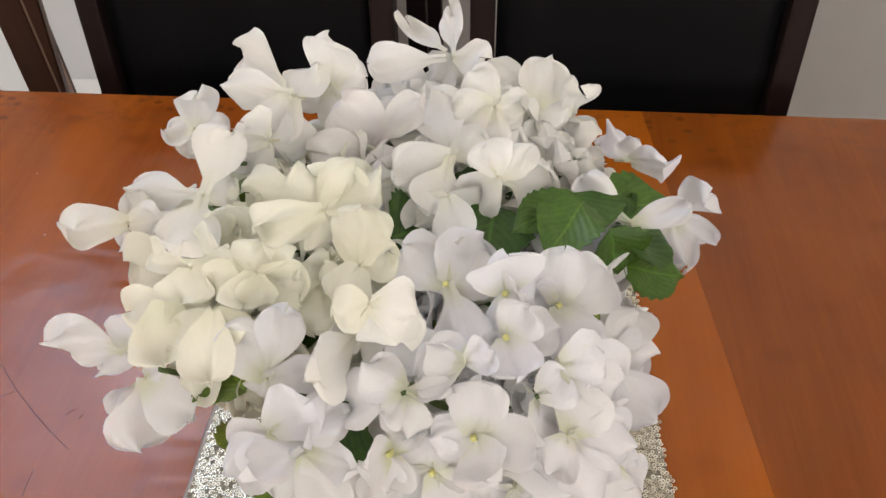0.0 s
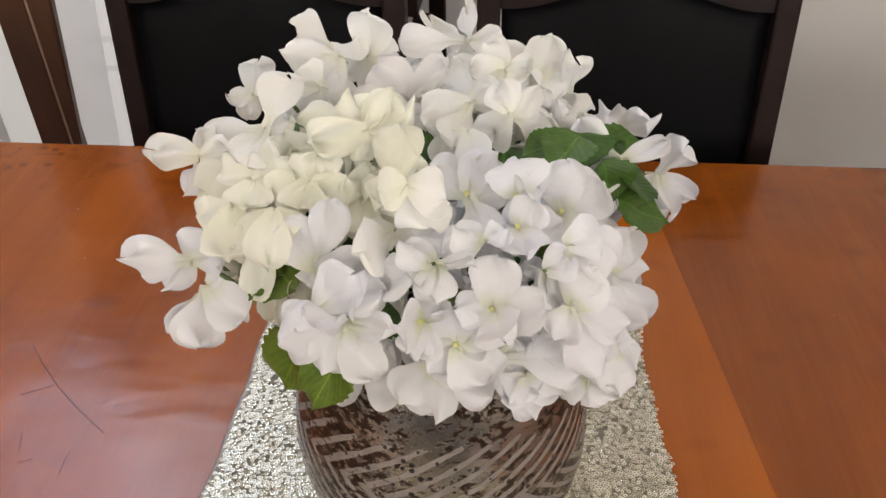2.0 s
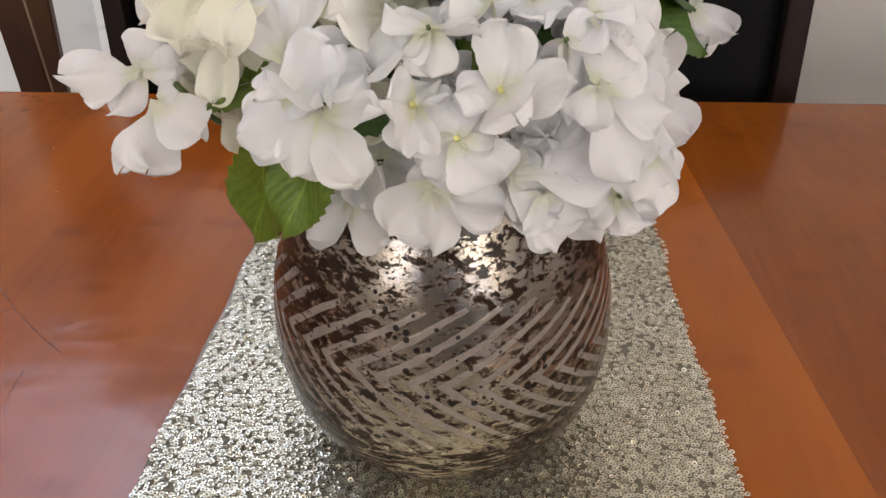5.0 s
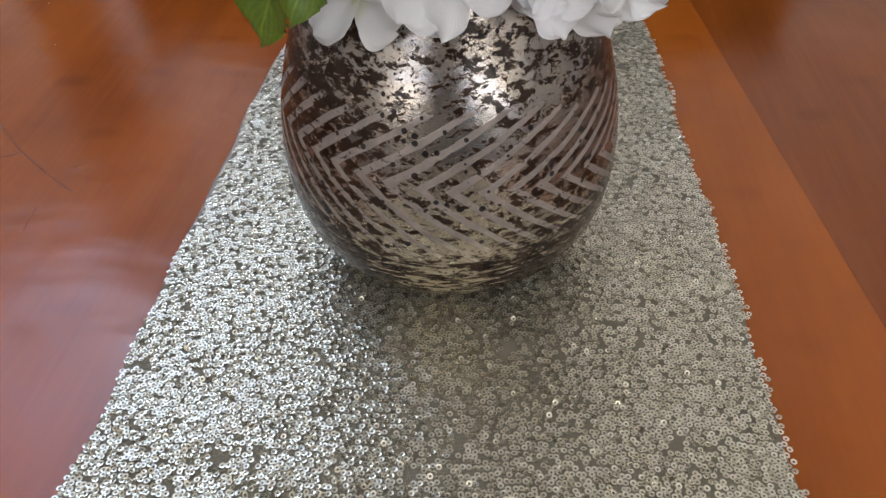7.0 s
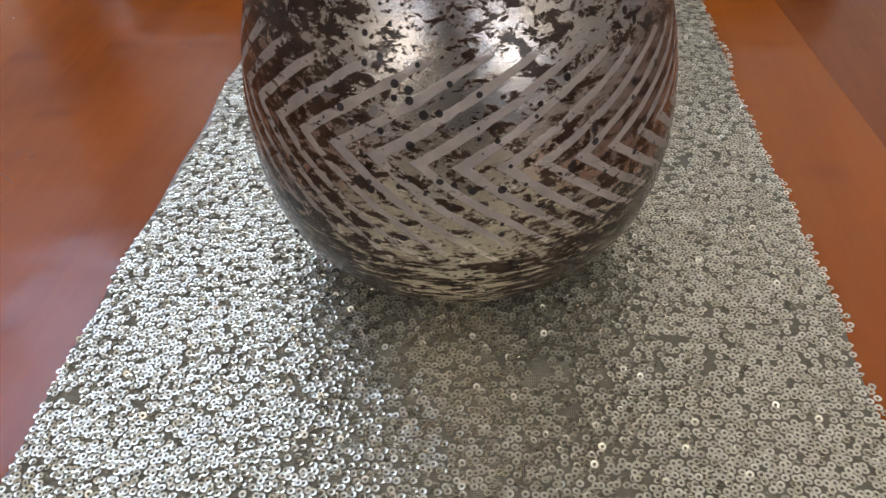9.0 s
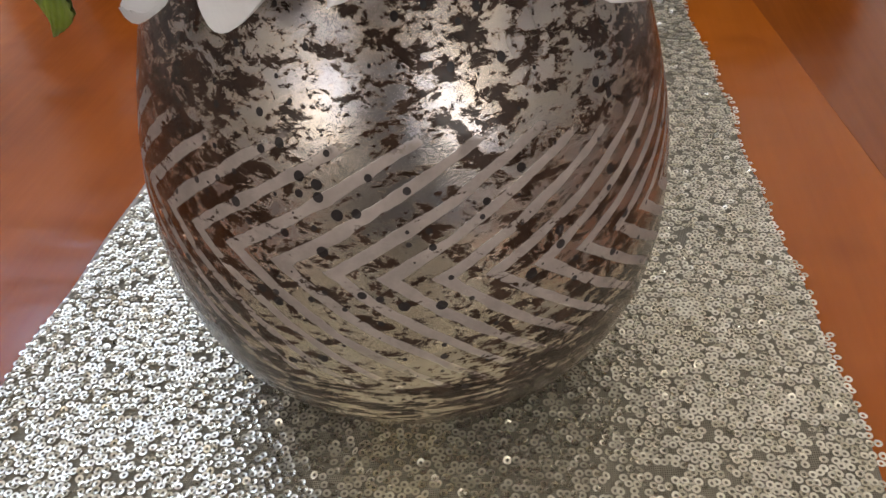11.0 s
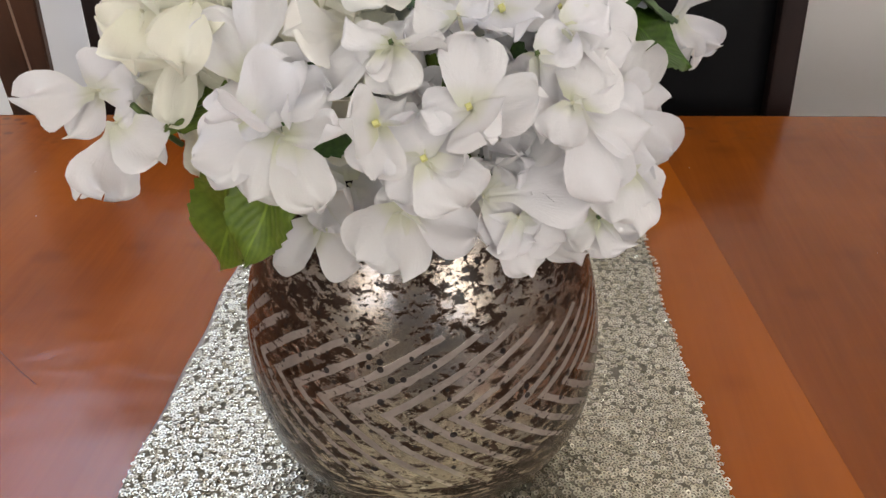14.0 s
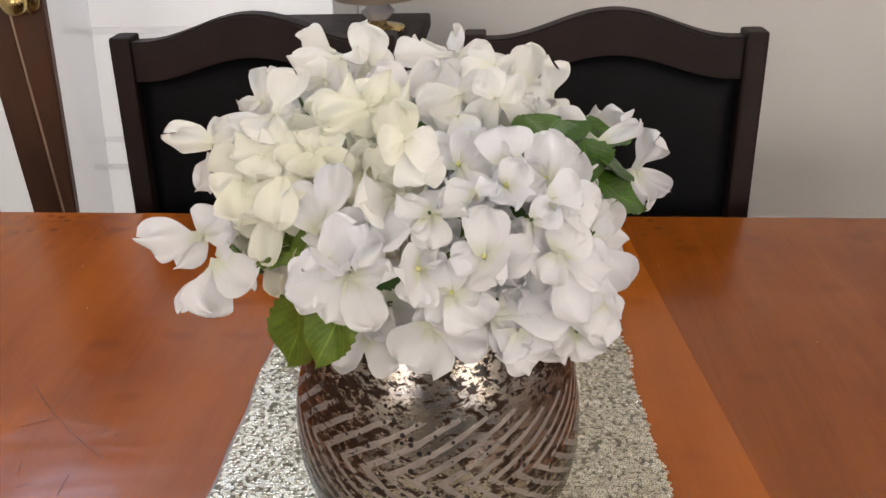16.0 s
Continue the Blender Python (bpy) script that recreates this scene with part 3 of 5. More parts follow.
def dining_chair(name, at, w):
    ob = thing(name, at, "espresso wood dining chair with black leather back", "chair", "chairs at the table")
    post = 0.028
    lean = 0.13         # how far the back leans, per metre of height
    sh = Matrix(((1, 0, 0, 0), (0, 1, lean, -lean * 0.7), (0, 0, 1, 0), (0, 0, 0, 1)))

    def tilted(bm):
        bmesh.ops.transform(bm, matrix=sh, verts=bm.verts)
        return bm

    for s in (-1, 1):
        x0, x1 = sorted((s * w / 2, s * (w / 2 - post)))
        part("post", tilted(block((x0, -0.018, 0.0), (x1, 0.018, 0.946), 0.004)), M["espresso"], ob)
    n = 28
    xs = [-(w / 2 - post) + (w - 2 * post) * k / n for k in range(n + 1)]
    inner = w - 2 * post
    top = [(x, arch(x, inner, 0.939, 0.034)) for x in xs]
    under = [(x, arch(x, inner, 0.888, 0.030)) for x in xs]
    part("crest_rail", tilted(prism(top + under[::-1], -0.014, 0.014, 0.003)), M["espresso"], ob)
    lowrail = tilted(block((-inner / 2, -0.014, 0.50), (inner / 2, 0.014, 0.55), 0.004))
    part("lower_rail", lowrail, M["espresso"], ob)
    # padded leather panel
    bm = bmesh.new()
    rows, cols = 14, 18
    front, back = [], []
    for j in range(rows + 1):
        v = j / rows
        f, b = [], []
        for k in range(cols + 1):
            u = k / cols
            x = (u - 0.5) * (inner - 0.004)
            zt = arch(x, inner, 0.888, 0.030) - 0.001
            z = 0.551 + (zt - 0.551) * v
            puff = 0.011 * (1 - (2 * u - 1) ** 8) * (1 - (2 * v - 1) ** 8) ** 1.0
            f.append(bm.verts.new((x, -0.003 - puff, z)))
            b.append(bm.verts.new((x, 0.010, z)))
        front.append(f), back.append(b)
    for g, flip in ((front, 1), (back, 0)):
        for j in range(rows):
            for k in range(cols):
                q = (g[j][k], g[j][k + 1], g[j + 1][k + 1], g[j + 1][k])
                bm.faces.new(q if flip else q[::-1])
    ring = [(0, k) for k in range(cols)] + [(j, cols) for j in range(rows)] + [(rows, cols - k) for k in range(cols)] + [(rows - j, 0) for j in range(rows)]
    for i, (j, k) in enumerate(ring):
        j2, k2 = ring[(i + 1) % len(ring)]
        bm.faces.new((front[j][k], back[j][k], back[j2][k2], front[j2][k2]))
    bmesh.ops.recalc_face_normals(bm, faces=bm.faces)
    part("back_panel", tilted(bm), M["leather"], ob, "padded black leather", True)
    part("seat_frame", block((-w / 2 + 0.005, -0.43, 0.40), (w / 2 - 0.005, -0.075, 0.445), 0.005), M["espresso"], ob)
    part("seat", block((-w / 2 + 0.008, -0.425, 0.446), (w / 2 - 0.008, -0.08, 0.49), 0.018, 4), M["leather"], ob, "padded black leather", True)
    for s in (-1, 1):
        x0, x1 = sorted((s * (w / 2 - 0.006), s * (w / 2 - 0.04)))
        part("leg", block((x0, -0.425, 0.0), (x1, -0.39, 0.40), 0.003), M["espresso"], ob)
    return ob


dining_chair("dining_chair", pose(-0.284, 0.572, 0), 0.377)
dining_chair("dining_chair", pose(0.1805, 0.572, 0), 0.377)


# ---- dining table ----
FAR, NEAR, TL, TR = 0.475, -0.49, -1.12, 1.05


def seam(y):
    """The joint between the pale board and the broad one beside it."""
    return 0.234 - 0.108 * y


def board(outline_left, outline_right, y0, y1, bevel=0.003):
    bm = bmesh.new()
    n = 6
    top = TOP
    rows = []
    for k in range(n + 1):
        y = y0 + (y1 - y0) * k / n
        a, b = outline_left(y), outline_right(y)
        rows.append([bm.verts.new((a, y, top)), bm.verts.new((b, y, top)), bm.verts.new((b, y, top - 0.028)), bm.verts.new((a, y, top - 0.028))])
    for p, q in zip(rows, rows[1:]):
        for k in range(4):
            bm.faces.new((p[k], q[k], q[(k + 1) % 4], p[(k + 1) % 4]))
    bm.faces.new(rows[0]), bm.faces.new(rows[-1][::-1])
    bmesh.ops.recalc_face_normals(bm, faces=bm.faces)
    return bm


def round_edges(bm, test, r):
    edges = [e for e in bm.edges if test((e.verts[0].co + e.verts[1].co) / 2, e)]
    bmesh.ops.bevel(bm, geom=edges, offset=r, segments=4, affect="EDGES", profile=0.5)
    return bm


def dining_table():
    ob = thing("dining_table", pose(0, 0, 0), "polished orange-brown wooden dining table with faint scratches", "table")
    far = lambda c, e: abs(c.y - FAR) < 1e-4 and abs(c.z - TOP) < 1e-4
    part("board", round_edges(board(lambda y: TL, lambda y: 0.06, NEAR, FAR), far, 0.006), M["table"], ob)
    part("board", round_edges(board(lambda y: 0.0601, lambda y: seam(y), NEAR, FAR), far, 0.006), M["table_strip"], ob, "paler orange board")
    part("board", round_edges(board(lambda y: seam(y) + 0.00012, lambda y: TR, NEAR, FAR), far, 0.006), M["table_dark"], ob, "darker brown board")
    part("apron", block((TL + 0.08, FAR - 0.09, 0.63), (TR - 0.08, FAR - 0.065, 0.7215), 0.003), M["table"], ob)
    part("apron", block((TL + 0.08, NEAR + 0.065, 0.63), (TR - 0.08, NEAR + 0.09, 0.7215), 0.003), M["table"], ob)
    leg = mesh("leg", block((-0.04, -0.04, 0), (0.04, 0.04, 0.7215), 0.006), M["table"])
    for x in (TL + 0.06, TR - 0.06):
        for y in (NEAR + 0.06, FAR - 0.06):
            part("leg", leg, None, ob, at=Matrix.Translation((x, y, 0)))
    # hairline scratches in the polish
    worn = Mat("scratch", (0.13, 0.05, 0.025), 0.5).m
    for k, line in enumerate((((-0.37, 0.118), (-0.353, 0.099), (-0.327, 0.074), (-0.304, 0.055), (-0.284, 0.040), (-0.265, 0.027)), ((-0.350, 0.060), (-0.337, 0.067), (-0.327, 0.073)), ((-0.279, 0.055), (-0.274, 0.061)),
                              ((-0.281, -0.014), (-0.2825, -0.002), (-0.283, 0.009)), ((-0.322, 0.006), (-0.325, 0.014), (-0.328, 0.022)), ((-0.317, -0.006), (-0.308, -0.002)), ((-0.268, 0.052), (-0.266, 0.056)))):
        part("scratch", tube([Vector((x, y, TOP + 0.00002)) for x, y in line], 0.00022 if k else 0.00028, 5), worn, ob)
    return ob


dining_table()


# ---- sequinned runner ----
RUN0, RUN1 = -0.47, 0.364


def edge_l(y):
    return -0.1665 + 0.0012 * math.sin(y * 31) + 0.0008 * math.sin(y * 77 + 1)


def edge_r(y):
    return 0.1625 - 0.048 * y + 0.0012 * math.sin(y * 27 + 2) + 0.0008 * math.sin(y * 83)


def swell(x, y):
    """The cloth's slight waves over the table; it lies flat under the vase."""
    r = math.hypot(x, y)
    lift = 0.0016 * (1 + noise.noise((x * 13, y * 11, 3.3))) + 0.0009 * (1 + noise.noise((x * 34, y * 30, 8.1)))
    return TOP + 0.0012 + lift * min(1, max(0, (r - 0.05) / 0.04))


def table_runner():
    ob = thing("table_runner", pose(0, 0, 0), "champagne gold sequinned table runner lying on the table", "table runner")
    bm = bmesh.new()
    ny, nx = 150, 60
    grid = []
    for j in range(ny + 1):
        y = RUN0 + (RUN1 - RUN0) * j / ny
        row = []
        for k in range(nx + 1):
            x = edge_l(y) + (edge_r(y) - edge_l(y)) * k / nx
            row.append(bm.verts.new((x, y, swell(x, y))))
        grid.append(row)
    for j in range(ny):
        for k in range(nx):
            bm.faces.new((grid[j][k], grid[j][k + 1], grid[j + 1][k + 1], grid[j + 1][k]))
    rim = [grid[0][k] for k in range(nx)] + [grid[j][nx] for j in range(ny)] + [grid[ny][nx - k] for k in range(nx)] + [grid[ny - j][0] for j in range(ny)]
    low = [bm.verts.new((v.co.x, v.co.y, TOP + 0.0003)) for v in rim]
    for k in range(len(rim)):
        n = (k + 1) % len(rim)
        bm.faces.new((rim[n], rim[k], low[k], low[n]))
    part("cloth", bm, M["net"], ob, "olive-gold net backing", True)
    # the folded hem that shows beside the cloth
    bm = bmesh.new()
    rows = []
    for j in range(80):
        y = -0.1 + (RUN1 + 0.1) * j / 79
        e = edge_l(y)
        wdt = 0.004 * min(1, (y + 0.1) / 0.12) + 0.0004
        rows.append([bm.verts.new((e + 0.002, y, TOP + 0.0022)), bm.verts.new((e - wdt * 0.5, y, TOP + 0.0026)), bm.verts.new((e - wdt, y, TOP + 0.0006))])
    for p, q in zip(rows, rows[1:]):
        for k in range(2):
            bm.faces.new((p[k], p[k + 1], q[k + 1], q[k]))
    bmesh.ops.recalc_face_normals(bm, faces=bm.faces)
    bmesh.ops.solidify(bm, geom=bm.faces[:], thickness=0.0004)
    part("hem", bm, M["hem"], ob, "pale satin folded hem", True)
    return ob


runner = table_runner()


# ---- mercury glass vase ----
def glass_vase():
    # the wall outside and in, up to the lip
    outer = [(0, 0.0012), (0.040, 0.0005), (0.052, 0.0), (0.060, 0.0025), (0.070, 0.009), (0.0795, 0.019), (0.0870, 0.032), (0.0914, 0.046), (0.0937, 0.062), (0.0940, 0.078), (0.0928, 0.094),
             (0.0901, 0.110), (0.0860, 0.126), (0.0810, 0.142), (0.0745, 0.157), (0.0690, 0.170), (0.0650, 0.180), (0.0632, 0.186)]
    inner = [(0.0598, 0.186), (0.066, 0.168), (0.077, 0.140), (0.086, 0.105), (0.089, 0.07), (0.085, 0.038), (0.070, 0.016), (0.04, 0.008), (0, 0.007)]
    lip = [(0.0630, 0.1865), (0.0634, 0.189), (0.0630, 0.1915), (0.0615, 0.193), (0.0600, 0.1915), (0.0596, 0.189), (0.0600, 0.1865), (0.0630, 0.1865)]
    ob = thing("vase", pose(0, 0, TOP + 0.0026), "rounded mercury glass vase, worn silver and brown with frosted herringbone", "vase")
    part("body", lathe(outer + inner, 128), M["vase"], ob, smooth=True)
    part("rim", lathe(lip, 96), M["vase"], ob, smooth=True)
    return ob


glass_vase()


# ---- hydrangeas ----
def petal_mesh(seed, material, ruffle=1.0, claw=0.0, length=0.0255, width=0.0270):
    """One thin fabric petal: base at the origin, tip along +y, face up; broadest near its blunt, wavy tip. claw: the share of its length that is a narrow stalk."""
    rng = random.Random(seed)
    nu, nv = 14, 16
    cup, curl, roll = rng.uniform(-0.14, 0.05), rng.uniform(-0.12, 0.26), rng.uniform(-0.15, 0.15)
    wave, ph, beat = rng.uniform(0.09, 0.18) * ruffle, rng.uniform(0, 6.28), rng.uniform(3.2, 5.2)
    crimp, turns = rng.uniform(0.022, 0.045) * ruffle, rng.uniform(6, 9)
    square, base = rng.uniform(2.3, 3.2), rng.uniform(0.24, 0.40)
    flick = rng.choice((0, 0.4, 0.6, -0.5)) * rng.uniform(0.4, 1)
    peak, lop = rng.uniform(0.58, 0.70), rng.uniform(-0.09, 0.09)
    bm = bmesh.new()
    uvs = bm.loops.layers.uv.new("UVMap")
    g = []
    for j in range(nv + 1):
        v = (1 - math.cos(math.pi * j / nv)) / 2
        b = max(0.0, (v - claw) / (1 - claw))       # place along the blade
        if b < peak:
            f = b / peak
            w = base * (0.7 if claw else 1) + (1 - base * (0.7 if claw else 1)) * math.sin(f * math.pi / 2) ** 1.15
        else:
            w = max(0.0, 1 - ((b - peak) / (1 - peak)) ** square) ** (1 / square)
        row = []
        for k in range(nu + 1):
            u = 2 * k / nu - 1
            rim = 1 + (0.13 * noise.noise((2.8 * v + seed, 2.0 * (u > 0) + seed * 0.37, 0.5)) + 0.05 * noise.noise((9 * v + seed, 3.0 * (u > 0), seed * 0.7))) * abs(u)
            x = u * max(w, 0.05) * width / 2 * rim + lop * length * b * b
            y = length * v * (1 + (0.10 * noise.noise((u * 1.6, seed * 1.3, 2.2)) + 0.03 * noise.noise((u * 5.0, seed * 0.9, 4.1))) * b)
            z = cup * math.sin(math.pi * v) + curl * u * u * w * 0.6 + roll * u * b + wave * math.sin(beat * u + ph + 2.4 * v) * b * b
            z += crimp * math.sin(turns * (u + v) + 2 * ph) * max(abs(u), b) ** 3 * b
            z += flick * max(0, b - 0.62) ** 2 * 2.5 - 0.04 * max(0, 1 - abs(u) * 4) * (1 - v)
            z += 0.034 * b * noise.noise((x * 190 + seed, y * 120, seed * 0.7)) + 0.008 * noise.noise((x * 600, y * 400, seed * 0.9))
            row.append((bm.verts.new((x, y, z * length)), u * 0.5 + 0.5, v))
        g.append(row)
    for j in range(nv):
        for k in range(nu):
            q = [g[j][k], g[j][k + 1], g[j + 1][k + 1], g[j + 1][k]]
            f = bm.faces.new([a[0] for a in q])
            for loop, a in zip(f.loops, q):
                loop[uvs].uv = (a[1], a[2])
    return mesh("petal", bm, material, True)


def heart_mesh(material, size=1.0):
    """The small knob of stamens in the middle, on a short stalk."""
    bm = lathe([(0, -0.012), (0.0008, -0.0118), (0.0008, 0.0), (0.0011 * size, 0.0006), (0.0015 * size, 0.0010), (0.0015 * size, 0.0028 * size), (0.0012 * size, 0.0033 * size), (0, 0.0030 * size)], 4)
    return mesh("floret", bm, material)


PETALS = {k: [petal_mesh(20 * i + s, M["petal_" + k]) for s in range(16)] for i, k in enumerate(("white", "cream", "pink", "ivory"))}
for i, k in enumerate(("white", "cream", "ivory")):
    PETALS[k + "_ruffled"] = [petal_mesh(200 + 20 * i + s, M["petal_" + k], 1.9) for s in range(12)]
CLAWED = {k: [petal_mesh(400 + 20 * i + s, M["petal_" + k], 1.3, 0.20) for s in range(8)] for i, k in enumerate(("white", "cream", "pink", "ivory"))}
HEARTS = {"yellow": heart_mesh(M["heart"]), "green": heart_mesh(M["stem"], 0.7), "pale": heart_mesh(M["pale_heart"], 0.40)}
_pick = random.Random(5)


def facing_frame(place, y, z):
    """A pose at place with its y along y and its z near z."""
    y = Vector(y).normalized()
    x = y.cross(Vector(z)).normalized()
    return Matrix.Translation(place) @ Matrix((x, y, x.cross(y))).transposed().to_4x4()


def heart(bloom, place, looks, kind="green"):
    """The middle of a floret, that petals are put on."""
    z = Vector(looks).normalized()
    side = Vector((0.3, 0.2, 1)).cross(z)
    return part("floret", HEARTS[kind], None, bloom, at=bloom.matrix_basis.inverted() @ facing_frame(place, side, z))


def petal(fl, tip, looks, width, kind):
    """A petal of a floret, reaching to the tip, its face towards looks; a long one starts on a short claw."""
    m = fl.parent.matrix_basis @ fl.matrix_basis
    d = Vector(tip) - m.translation
    size = min(d.length, 0.0380)
    at = facing_frame(Vector(tip) - d.normalized() * size, d, looks) @ pose(0, 0, 0, _pick.uniform(-4, 3), _pick.uniform(-10, 10), 0)
    shapes = CLAWED[kind.split("_")[0]] if size > 0.029 else PETALS[kind]
    return part("petal", _pick.choice(shapes), None, fl, at=m.inverted() @ at @ Matrix.Diagonal((0.99 * width / 0.0270, 0.985 * size / 0.0255, 1.0, 1)))


def floret(bloom, place, looks, size=1.0, turn=0.0, lift=18.0, kind="white"):
    """A whole floret of four petals. turn: degrees of roll; lift: how far the petals close up."""
    fl = heart(bloom, place, looks, "pale")
    for i in range(4):
        s = size * _pick.uniform(0.8, 1.08)
        at = pose(0, 0, 0.0004 + 0.0009 * (i % 2), 0, 0, turn + 90 * i + _pick.uniform(-14, 14)) @ Matrix.Translation((0, 0.0012, 0)) @ pose(0, 0, 0, lift + _pick.uniform(-16, 16), _pick.uniform(-16, 16), 0)
        part("petal", _pick.choice(PETALS[kind]), None, fl, at=at @ Matrix.Diagonal((s * _pick.uniform(0.85, 1.06), s, s, 1)))
    return fl


def leaf_mesh(material, length, width, teeth=9, fold=0.25, droop=0.25):
    """A serrated pointed leaf, its base at the origin and its tip along +y, folded along the rib."""
    bm = bmesh.new()
    uvs = bm.loops.layers.uv.new("UVMap")
    n = teeth * 2
    for thick in (0.0, -0.0005):
        rows = []
        for j in range(n + 1):
            v = j / n
            w = width / 2 * (math.sin(math.pi * v ** 0.75) ** 0.85 if 0 < v < 1 else 0.02)
            tooth = 1.0 + (0.09 if j % 2 else -0.03)
            row = []
            for k in range(7):
                u = k / 3 - 1
                back = -0.02 * length * (j % 2) * (abs(u) > 0.9)
                z = fold * abs(u) * w - droop * length * v * v + 0.03 * length * math.sin(9 * v + 2.2 * u)
                row.append((bm.verts.new((u * w * (tooth if abs(u) > 0.9 else 1), v * length + back + 0.16 * w * abs(u), z + thick)), u * 0.5 + 0.5, v))
            rows.append(row)
        for j in range(n):
            for k in range(6):
                q = [rows[j][k], rows[j][k + 1], rows[j + 1][k + 1], rows[j + 1][k]]
                if thick:
                    q.reverse()
                f = bm.faces.new([a[0] for a in q])
                for loop, a in zip(f.loops, q):
                    loop[uvs].uv = (a[1], a[2])
    return mesh("leaf", bm, material, True)


def leaf(bloom, base, tip, facing, width, material, fold=0.25, droop=0.12):
    """A leaf from base to tip whose upper face looks the given way."""
    b, d = Vector(base), Vector(tip) - Vector(base)
    y = d.normalized()
    x = y.cross(Vector(facing)).normalized()
    m = Matrix.Translation(b) @ Matrix((x, y, x.cross(y))).transposed().to_4x4()
    return part("leaf", leaf_mesh(M[material], d.length, width, fold=fold, droop=droop), None, bloom, at=bloom.matrix_basis.inverted() @ m)


def stalk(bloom, a, b, r=0.0012, sag=0.006, name="stalk"):
    a, b = Vector(a), Vector(b)
    pts = [a.lerp(b, k / 6) - Vector((0, 0, sag * math.sin(math.pi * k / 6))) for k in range(7)]
    inv = bloom.matrix_basis.inverted()
    return part(name, tube([inv @ p for p in pts], r, 6), M["stem"], bloom, smooth=True)


def bloom(foot, crown, label):
    ob = thing("hydrangea", pose(*foot), label, "flower", "artificial hydrangeas in the vase")
    stalk(ob, foot, crown, 0.0028, -0.004, "stem")
    return ob


def fill(ob, middle, radius, kind, count, seed, up=-0.35):
    """The inner florets of a head, half hidden behind the outer ones."""
    rng = random.Random(seed)
    for k in range(count):
        z = 1 - (k + 0.5) / count * (1 - up)
        a = 2.39996 * k + seed
        d = Vector((math.sqrt(max(0, 1 - z * z)) * math.cos(a), math.sqrt(max(0, 1 - z * z)) * math.sin(a), z))
        p = Vector(middle) + Vector((d.x * radius[0], d.y * radius[1], d.z * radius[2])) * rng.uniform(0.86, 1.0)
        floret(ob, p, d, rng.uniform(0.82, 1.0), rng.uniform(0, 90), rng.uniform(5, 46), kind)
        stalk(ob, Vector(middle) - Vector((0, 0, 0.03)), p - d * 0.01)


def core(ob, middle, radius, count, seed):
    """Short dark leaves round the stem, deep between the florets."""
    rng = random.Random(seed)
    for k in range(count):
        z = 0.95 - 1.3 * (k + 0.5) / count
        a = 2.39996 * k + seed
        r = math.sqrt(max(0.05, 1 - z * z))
        d = Vector((r * math.cos(a), r * math.sin(a), z))
        p = Vector(middle) + Vector((d.x * radius[0], d.y * radius[1], d.z * radius[2]))
        side = d.cross(Vector((0.2, 0.1, 1))).normalized() * 0.020
        leaf(ob, p - side, p + side + Vector((0, 0, rng.uniform(-0.008, 0.008))), d, rng.uniform(0.024, 0.034), rng.choice(("leaf_dark", "leaf_olive")))


white = bloom((0.012, -0.010, 0.762), (0.045, -0.02, 0.94), "white fabric hydrangea with small yellow hearts in the vase")
cream = bloom((-0.015, 0.0, 0.762), (-0.055, 0.0, 0.96), "cream fabric hydrangea, loose and drooping, in the vase")
back = bloom((0.0, 0.016, 0.762), (0.02, 0.055, 0.97), "ivory fabric hydrangea with green leaves in the vase")

# front head
fl = heart(white, (0.033, -0.093, 0.996), (-0.05, -0.82, 0.57), "yellow")
petal(fl, (0.034, -0.080, 1.015), (-0.11, -0.81, 0.57), 0.023, "white")
petal(fl, (0.057, -0.101, 1.001), (-0.33, -0.69, 0.64), 0.023, "white")
petal(fl, (0.037, -0.111, 0.995), (-0.46, -0.19, 0.87), 0.025, "white")
petal(fl, (0.017, -0.094, 0.995), (-0.06, -0.69, 0.72), 0.018, "white")
fl = heart(white, (0.018, -0.099, 0.980), (-0.10, -0.85, 0.52), "yellow")
petal(fl, (0.015, -0.090, 0.992), (-0.24, -0.77, 0.59), 0.024, "white")
petal(fl, (0.007, -0.104, 0.968), (-0.19, -0.87, 0.45), 0.023, "white")
petal(fl, (0.031, -0.108, 0.966), (0.18, -0.78, 0.60), 0.026, "white")
petal(fl, (0.032, -0.098, 0.982), (0.03, -0.77, 0.64), 0.018, "white")
fl = heart(white, (0.003, -0.100, 0.993), (-0.13, -0.82, 0.56), "yellow")
petal(fl, (-0.006, -0.111, 0.999), (0.81, -0.45, 0.37), 0.024, "white")
petal(fl, (0.001, -0.103, 0.976), (-0.05, -0.98, 0.20), 0.020, "white")
petal(fl, (0.008, -0.087, 0.992), (0.49, -0.11, 0.87), 0.015, "white")
fl = heart(white, (0.019, -0.041, 1.021), (-0.14, -0.66, 0.74), "yellow")
petal(fl, (0.028, -0.069, 1.014), (-0.44, -0.34, 0.83), 0.026, "white")
petal(fl, (0.000, -0.027, 1.025), (-0.26, -0.58, 0.77), 0.024, "white")
petal(fl, (0.030, -0.024, 1.034), (0.16, -0.66, 0.73), 0.027, "white")
petal(fl, (0.039, -0.036, 1.026), (-0.06, -0.61, 0.79), 0.020, "white")
fl = heart(white, (0.042, -0.048, 1.025), (-0.02, -0.68, 0.74), "yellow")
petal(fl, (0.040, -0.044, 1.043), (0.38, -0.89, 0.24), 0.031, "white")
petal(fl, (0.049, -0.050, 1.029), (-0.50, -0.55, 0.66), 0.016, "white")
petal(fl, (0.039, -0.060, 1.011), (-0.18, -0.72, 0.67), 0.012, "white")
petal(fl, (0.052, -0.050, 1.021), (0.12, -0.77, 0.62), 0.018, "white")
